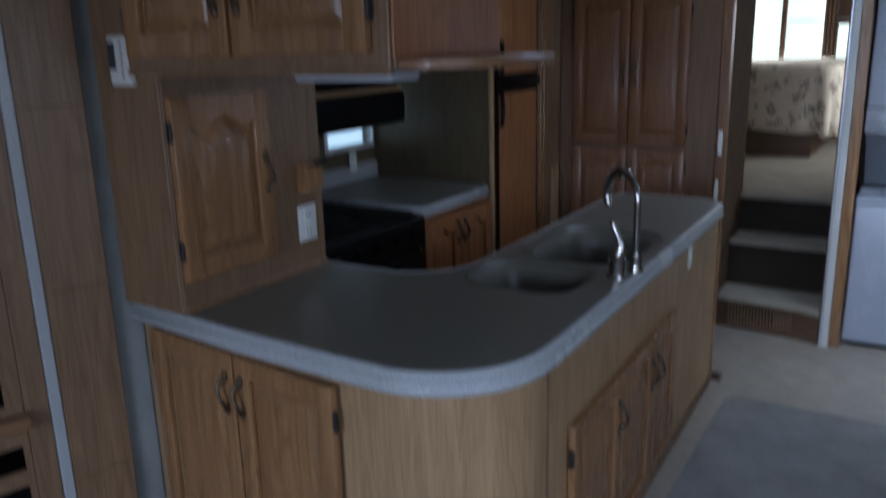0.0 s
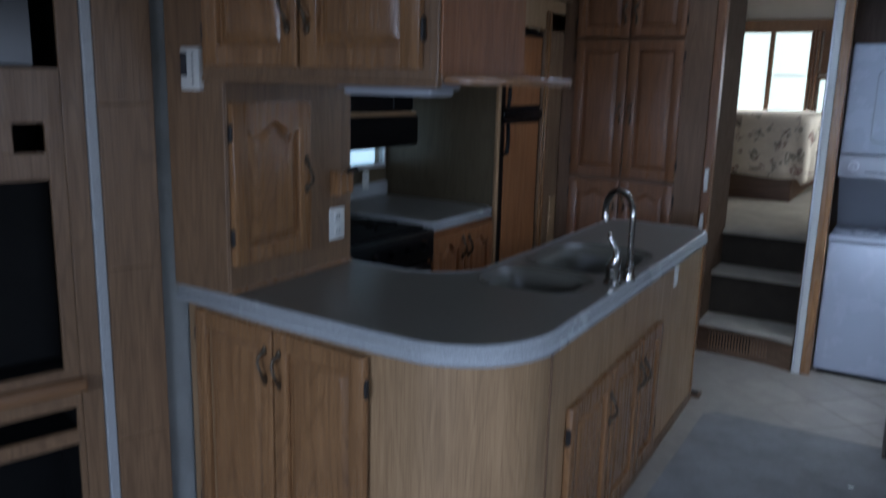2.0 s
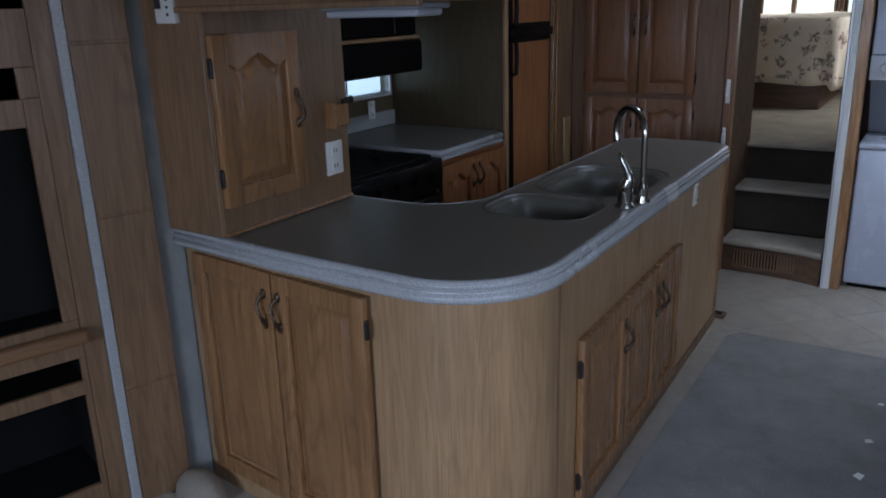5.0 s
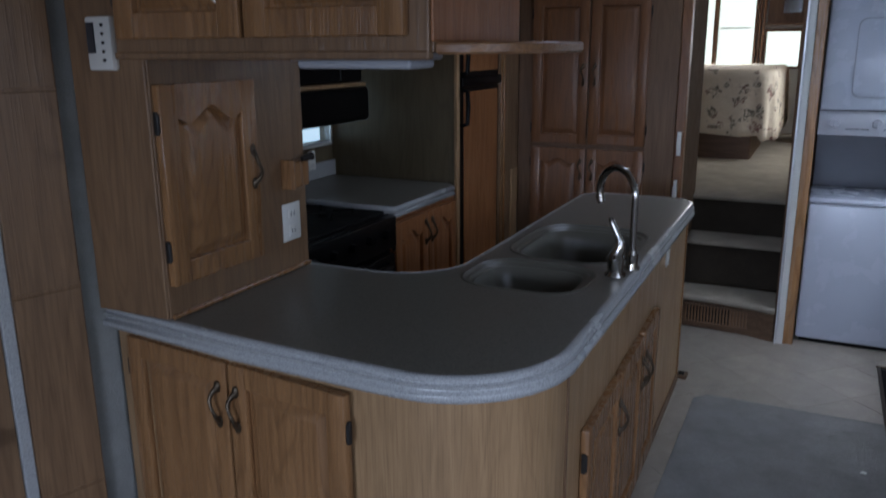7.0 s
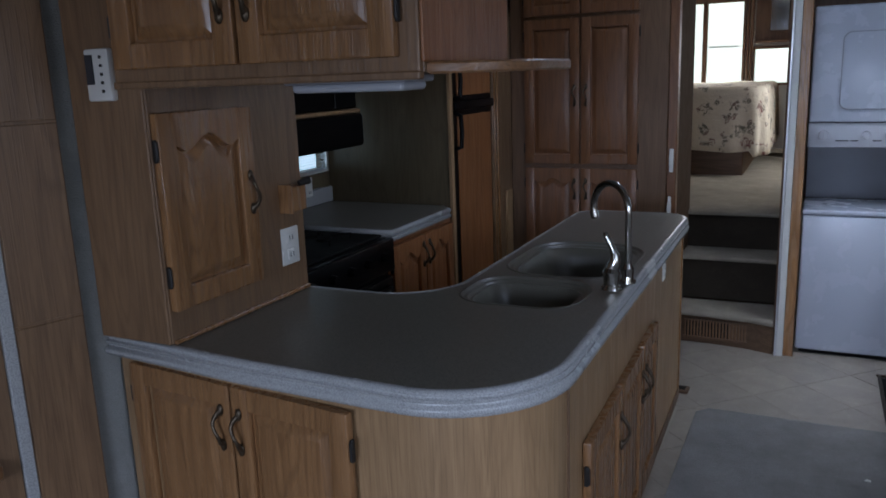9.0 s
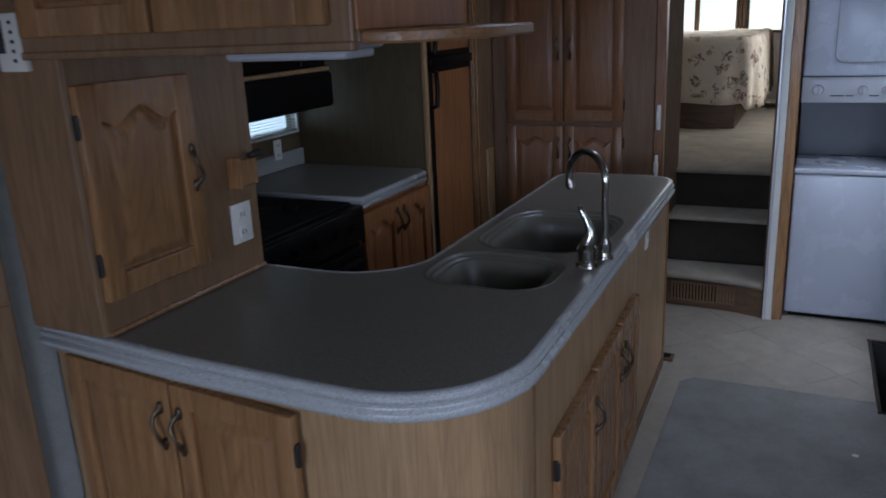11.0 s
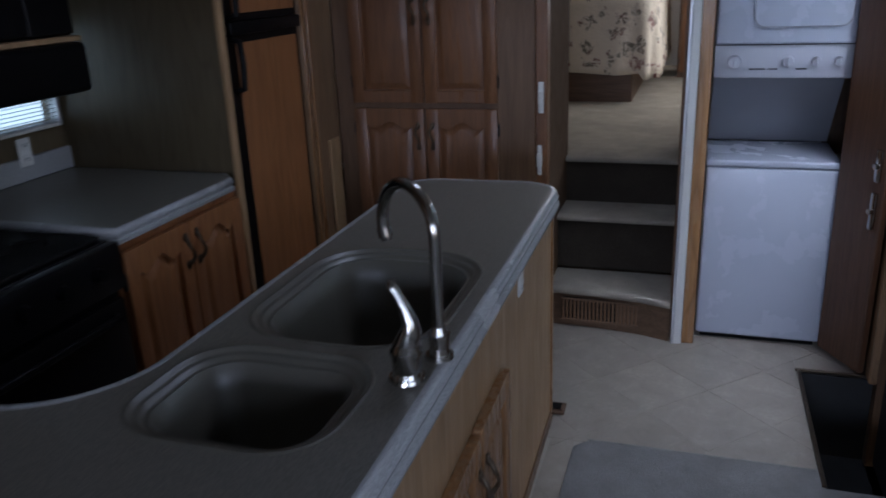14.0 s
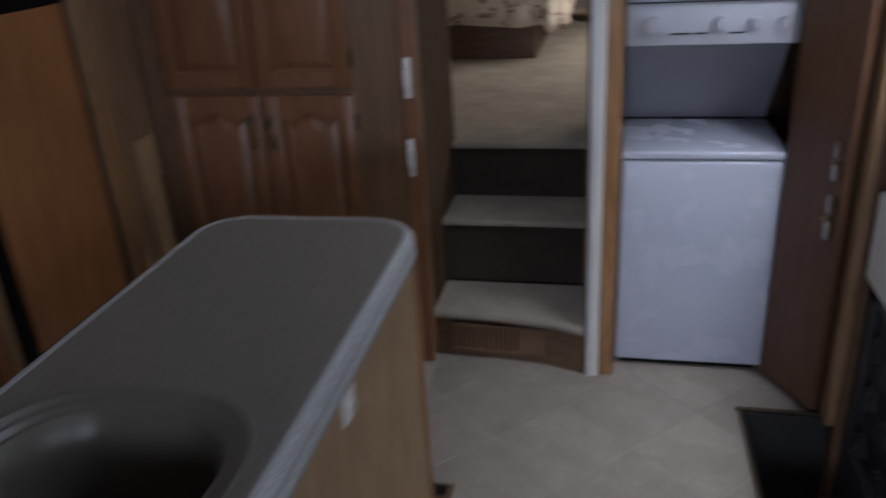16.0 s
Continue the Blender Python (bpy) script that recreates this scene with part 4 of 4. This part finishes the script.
# ---- living room wall unit ----
ent = thing("entertainment_unit", "oak veneer wall unit with dark television niche", "wall unit", pose(-1.25, -2.545, 0, 0, 0, 73))
for x0, x1, z0, z1 in ((-0.05, 0.011, 0.0, 2.12), (-1.5, -1.35, 0, 2.12)):
    part("stile", box(x0, x1, 0, 0.02, z0, z1, 0.002), VENEER_MID, ent)
part("stile", box(-0.068, -0.051, 0.001, 0.02, 0.13, 0.566, 0.002), VENEER_MID, ent)
part("stile", box(-0.095, -0.051, 0.001, 0.02, 0.69, 1.345, 0.002), VENEER_MID, ent)
part("stile", box(-0.10, -0.051, 0.001, 0.02, 1.345, 1.428, 0.002), VENEER_MID, ent)
for x0, x1, z0, z1 in ((-1.35, -0.051, 0.0, 0.13), (-1.35, -0.051, 0.445, 0.49), (-1.35, -0.051, 0.566, 0.69), (-1.35, -0.095, 1.267, 1.345), (-1.35, -0.183, 1.345, 1.428), (-1.35, -0.051, 1.428, 1.58), (-1.35, -0.051, 1.95, 2.12)):
    part("rail", box(x0, x1, 0.0015, 0.02, z0, z1, 0.002), VENEER_MID, ent)
part("cornice", box(-1.5, 0.21, -0.035, 0.03, 2.05, 2.14, 0.012, 2), VENEER_DARK, ent)
part("ledge", box(-1.36, -0.04, -0.04, 0.0, 0.62, 0.665, 0.012, 3), OAK_RAIL, ent, "rounded oak ledge")
# niche back, shelves and sides: shade of the depth put into their colour
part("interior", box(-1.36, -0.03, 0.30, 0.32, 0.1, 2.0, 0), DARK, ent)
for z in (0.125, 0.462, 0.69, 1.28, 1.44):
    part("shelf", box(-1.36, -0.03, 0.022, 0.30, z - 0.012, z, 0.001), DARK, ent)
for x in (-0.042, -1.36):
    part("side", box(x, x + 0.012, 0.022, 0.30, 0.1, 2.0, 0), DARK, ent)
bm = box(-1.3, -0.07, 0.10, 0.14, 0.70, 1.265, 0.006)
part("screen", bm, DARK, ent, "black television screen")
bm = box(-1.35, -0.115, 0.002, 0.016, 1.585, 1.945, 0.003)
part("glass_door", bm, BLANK, ent, "dark glass cabinet door")
part("edge_strip", box(0.012, 0.042, -0.012, 0.03, 0.0, 2.06, 0.003), NOSING, ent, "pale plastic edge strip")
part("pilaster", box(0.042, 0.215, -0.006, 0.03, 0.0, 2.06, 0.002), VENEER_MID, ent)
for z0, z1 in ((0.0, 0.42), (0.425, 0.98), (0.985, 1.48), (1.485, 2.05)):
    part("pilaster_panel", box(0.046, 0.212, -0.010, -0.005, z0 + 0.003, z1, 0.002), VENEER_MID, ent)

# ---- ceiling fittings ----
hatch = thing("skylight_hatch", "white framed ceiling skylight hatch glowing with daylight", "skylight", pose(0.04, -0.2, CEIL))
for b6 in ((-0.2, 0.2, -0.2, -0.17), (-0.2, 0.2, 0.17, 0.2), (-0.2, -0.17, -0.17, 0.17), (0.17, 0.2, -0.17, 0.17)):
    part("frame", box(*b6, -0.02, 0, 0.004), PLASTIC, hatch)
part("lens", box(-0.17, 0.17, -0.17, 0.17, -0.012, -0.004, 0.002), LENS, hatch, "glowing milky lens")
cv = thing("ceiling_vent", "dark slatted vent in the bedroom ceiling", "vent", pose(-0.12, 4.6, CEIL))
part("frame", box(-0.11, 0.11, -0.06, 0.06, -0.012, 0, 0.003), IRON, cv)
for i in range(4):
    part("slat", box(-0.1, 0.1, -0.05 + i * 0.028, -0.036 + i * 0.028, -0.017, -0.012, 0.001), IRON, cv)

# ---- bedroom ----
BED_WOOD = wood("bed_base_wood", (0.16, 0.09, 0.05), (0.11, 0.06, 0.03), 0.5, axis=0)
FLORAL, nt, b = material("floral_bedspread")
v = nt.nodes.new("ShaderNodeTexVoronoi")
v.inputs["Scale"].default_value = 9.0
warp = nt.nodes.new("ShaderNodeTexNoise")
warp.inputs["Scale"].default_value = 14.0
warp.inputs["Detail"].default_value = 4.0
base = coords(nt, (1, 1, 1))
nt.links.new(base, warp.inputs["Vector"])
blend = nt.nodes.new("ShaderNodeMix")
blend.data_type = "VECTOR"
blend.inputs[0].default_value = 0.16
nt.links.new(base, blend.inputs[4])
nt.links.new(warp.outputs["Color"], blend.inputs[5])
nt.links.new(blend.outputs[1], v.inputs["Vector"])
r1 = nt.nodes.new("ShaderNodeMapRange")
r1.inputs[1].default_value, r1.inputs[2].default_value, r1.inputs[3].default_value, r1.inputs[4].default_value = 0.34, 0.42, 1, 0
nt.links.new(v.outputs["Distance"], r1.inputs[0])
speck = noisy(nt, 40, 3, 0.6, None, 0.45, 0.52, 1.5)
mul = nt.nodes.new("ShaderNodeMath")
mul.operation = "MULTIPLY"
nt.links.new(r1.outputs[0], mul.inputs[0])
nt.links.new(speck, mul.inputs[1])
tone = mixer(nt, noisy(nt, 6, 2, 0.5, None, 0.45, 0.55), (0.22, 0.10, 0.09), (0.17, 0.155, 0.12))
nt.links.new(mixer(nt, mul.outputs[0], (0.66, 0.58, 0.46), tone), b.inputs["Base Color"])
b.inputs["Roughness"].default_value = 0.9
bump(nt, b, noisy(nt, 14, 4, 0.6), 0.5, 0.01)
bed = thing("bed", "bed with brown wooden base in the raised bedroom", "bed", pose(0, 2.95, 0.68))
part("base", box(-1.3, 0.0, 0.05, 1.95, 0.0, 0.24, 0.004), BED_WOOD, bed, "brown wooden bed base")
part("mattress", box(-1.3, 0.10, 0.02, 1.95, 0.24, 0.66, 0.06, 4), plain("mattress_ticking", (0.6, 0.58, 0.54), 0.8), bed)
spread = thing("bedspread", "cream floral bedspread hanging over the bed edge", "bedspread", pose(0, 2.95, 0.68))
RC = 0.13
edge = [(-1.3 + 1.30 * i / 34, 0.0, 0.0, -1.0) for i in range(35)] + [(RC * math.sin(a), RC - RC * math.cos(a), math.sin(a), -math.cos(a)) for a in [math.pi / 2 * i / 10 for i in range(1, 11)]] + [(RC, RC + 1.82 * i / 30, 1.0, 0.0) for i in range(1, 31)]


def cloth_part(name, loops):
    bm = bmesh.new()
    rows = [[bm.verts.new(p) for p in lp] for lp in loops]
    for a, c in zip(rows, rows[1:]):
        for i in range(len(a) - 1):
            bm.faces.new((a[i], a[i + 1], c[i + 1], c[i]))
    bmesh.ops.recalc_face_normals(bm, faces=bm.faces)
    ob = part(name, bm, FLORAL, spread, "", 60)
    so = ob.modifiers.new("thick", "SOLIDIFY")
    so.thickness, so.offset = 0.010, 0
    return ob


fall = []
for out, zv in ((-0.06, 0.705), (-0.02, 0.700), (0.004, 0.68), (0.012, 0.64), (0.016, 0.52), (0.02, 0.38), (0.022, 0.27), (0.024, 0.205)):
    drop = max(0.0, 0.68 - zv) / 0.48
    lp = []
    for i, (px, py, nx_, ny_) in enumerate(edge):
        wave = 0.006 * math.sin(i * 0.8) if i < 30 else 0.026 * math.sin((i - 30) * 1.05)
        o = out + wave * drop
        z = zv + (0.01 * math.sin(i * 0.35) - (0.05 if i > 36 else 0)) * drop
        lp.append((px + nx_ * o, py + ny_ * o, z))
    fall.append(lp)
cloth_part("skirt", fall)
cloth_part("top_panel", [[(-1.3 + 1.39 * i / 20, 0.03 + 1.9 * j / 20, 0.702 + 0.006 * math.sin(i * 0.9) * math.sin(j * 0.7)) for i in range(21)] for j in range(21)])

win = tagged(new("window_bedroom"), "bright two-pane bedroom window with brown frame", "window", "", "structure")
for b6 in ((-0.95, -0.22, 2.18, 2.24), (-0.95, -0.22, 1.26, 1.31), (-0.97, -0.90, 1.26, 2.24), (-0.625, -0.578, 1.31, 2.18)):
    part("window_frame", box(b6[0], b6[1], 5.16, 5.215, b6[2], b6[3], 0.004), VENEER_DARK, win, "brown wooden frame")
for x0, x1 in ((-0.228, -0.198), (-0.190, -0.165), (-0.157, -0.125)):
    part("window_frame", box(x0, x1, 5.15, 5.199, 1.26, 2.24, 0.006, 2), VENEER_DARK, win, "brown wooden frame")
part("pane", box(-0.9, -0.23, 5.225, 5.229, 1.31, 2.18, 0), GLASS, win).visible_shadow = False
part("blind_cord", box(-0.56, -0.27, 5.219, 5.223, 1.735, 1.748, 0), METAL, win)
win2 = tagged(new("window_bedroom_small"), "small bright bedroom window in a dark frame", "window", "", "structure")
for b6 in ((-0.115, 0.22, 1.70, 1.73), (-0.115, 0.22, 1.335, 1.36), (-0.122, -0.105, 1.335, 1.73), (0.21, 0.23, 1.335, 1.73)):
    part("window_frame", box(b6[0], b6[1], 5.17, 5.199, b6[2], b6[3], 0.003), VENEER_DARK, win2)
part("pane", box(-0.105, 0.21, 5.225, 5.229, 1.36, 1.70, 0), GLASS, win2).visible_shadow = False
shelf = thing("wall_shelf", "dark brown wooden wall shelf above the small window", "shelf", pose(0, 5.199, 1.76))
part("board", box(-0.11, 0.23, -0.16, 0, 0.0, 0.022, 0.003), VENEER_DARK, shelf)
part("back", box(-0.11, 0.23, -0.02, 0, 0.022, 0.48, 0.003), VENEER_DARK, shelf)
part("mirror", box(0.03, 0.20, -0.026, -0.021, 0.12, 0.45, 0.002), plain("small_mirror", (0.75, 0.8, 0.82), 0.08, 1.0, 0.1), shelf, "small hanging mirror")
val = thing("window_valance", "brown wooden valance over the bedroom window", "valance", pose(-0.52, 5.15, 2.18))
prof = [(-0.52, 0.0), (-0.45, 0.0)] + [(-0.225 + 0.2 * u, 0.03 * math.cos(u * 1.57)) for u in (-1, -0.6, -0.2, 0.2, 0.6, 1)] + [(0.0, 0.0)] + [(0.22 + 0.19 * u, 0.03 * math.cos(u * 1.57)) for u in (-1, -0.6, -0.2, 0.2, 0.6, 1)] + [(0.5, 0.0), (0.62, 0.0), (0.62, 0.13), (-0.52, 0.13)]
part("board", prism(bmesh.new(), prof, -0.04, -0.015, "y"), VENEER_DARK, val)
robe = thing("wardrobe", "dark brown wooden wardrobe beside the bedroom window", "wardrobe", pose(0.25, 4.3, 0.68))
part("body", box(0, 0.90, 0.0, 0.85, 0, 1.87, 0.004), VENEER_DARK, robe)
panel_door(robe, 0.02, 0.44, 0.05, 1.8, 0.0, 0.0, ("r", 0.9), "l", PANTRY_OAK)
panel_door(robe, 0.45, 0.82, 0.05, 1.8, 0.0, 0.0, ("l", 0.9), "r", PANTRY_OAK)
robe2 = thing("side_cabinet", "dark brown wooden cabinet at the far side of the bed", "wardrobe", pose(-1.32, 4.70, 0.68))
part("body", box(0, 0.40, 0.0, 0.42, 0, 1.87, 0.004), VENEER_DARK, robe2)
panel_door(robe2, 0.02, 0.38, 0.05, 1.8, 0.0, 0.0, None, None, PANTRY_OAK)

hump = thing("carpet_roll", "beige carpet hump curling up at the cabinet foot", "carpet", pose(-1.085, -2.385, 0.012, 0, 0, -20))
bm = bmesh.new()
bmesh.ops.create_uvsphere(bm, u_segments=24, v_segments=12, radius=1.0, matrix=Matrix.Diagonal((0.13, 0.075, 0.085, 1)))
bmesh.ops.delete(bm, geom=[v for v in bm.verts if v.co.z < -0.001], context="VERTS")
part("carpet_fold", bm, CARPET, hump, "", 60)

# ---- litter on the carpet ----
for i, (x, y, w) in enumerate(((0.786, -0.618, 0.012), (0.77, -0.94, 0.016), (0.764, -1.199, 0.02))):
    scrap = thing("paper_scrap", "tiny white paper scrap lying on the carpet", "litter", pose(x, y, 0.009, 0, 0, 40 * i), "scraps on the carpet")
    part("scrap", prism(bmesh.new(), [(-w, -w * 0.5), (w * 0.8, -w * 0.7), (w, w * 0.4), (-w * 0.3, w * 0.8)], 0.0005, 0.003, "z"), PLASTIC, scrap)

# ---- floor tiles, laid on the diagonal ----
def clip(poly, x0, x1, y0, y1):
    for axis, lim, sign in ((0, x0, 1), (0, x1, -1), (1, y0, 1), (1, y1, -1)):
        out = []
        for i in range(len(poly)):
            p, q = poly[i - 1], poly[i]
            dp, dq = sign * (p[axis] - lim), sign * (q[axis] - lim)
            if dp >= 0:
                out.append(p)
            if (dp >= 0) != (dq >= 0):
                t = dp / (dp - dq)
                out.append((p[0] + t * (q[0] - p[0]), p[1] + t * (q[1] - p[1])))
        poly = out
        if len(poly) < 3:
            return []
    return poly


TILE, nt, b = material("vinyl_tile")
info = nt.nodes.new("ShaderNodeObjectInfo")
f = noisy(nt, 9, 6, 0.65, None, 0.3, 0.7, 0.6)
g = noisy(nt, 60, 3, 0.6, None, 0.35, 0.7)
c = mixer(nt, f, (0.36, 0.312, 0.258), (0.22, 0.192, 0.16))
c = mixer(nt, g, c, (0.27, 0.236, 0.196))
hs = nt.nodes.new("ShaderNodeHueSaturation")
mr = nt.nodes.new("ShaderNodeMapRange")
mr.inputs[3].default_value, mr.inputs[4].default_value = 0.94, 1.06
nt.links.new(info.outputs["Random"], mr.inputs[0])
nt.links.new(mr.outputs[0], hs.inputs["Value"])
nt.links.new(c, hs.inputs["Color"])
nt.links.new(hs.outputs[0], b.inputs["Base Color"])
b.inputs["Roughness"].default_value = 0.42
bump(nt, b, f, 0.15, 0.002)
S = 0.30
k = math.sqrt(0.5)
for rx0, rx1, ry0, ry1 in ((-0.15, 0.879, -0.153, 0.80), (0.02, 0.103, -2.40, -0.156), (0.881, 1.15, 0.57, 0.80)):
    for i in range(-14, 15):
        for j in range(-14, 15):
            cx, cy = 0.12 + (i - j) * S * k, 0.10 + (i + j) * S * k
            h = (S - 0.003) * k
            poly = clip([(cx, cy - h), (cx + h, cy), (cx, cy + h), (cx - h, cy)], rx0, rx1, ry0, ry1)
            if len(poly) >= 3 and abs(sum(poly[n - 1][0] * poly[n][1] - poly[n][0] * poly[n - 1][1] for n in range(len(poly)))) > 0.002:
                part("tile", prism(bmesh.new(), poly, 0.0, 0.0014, "z"), TILE, floor, "", None)
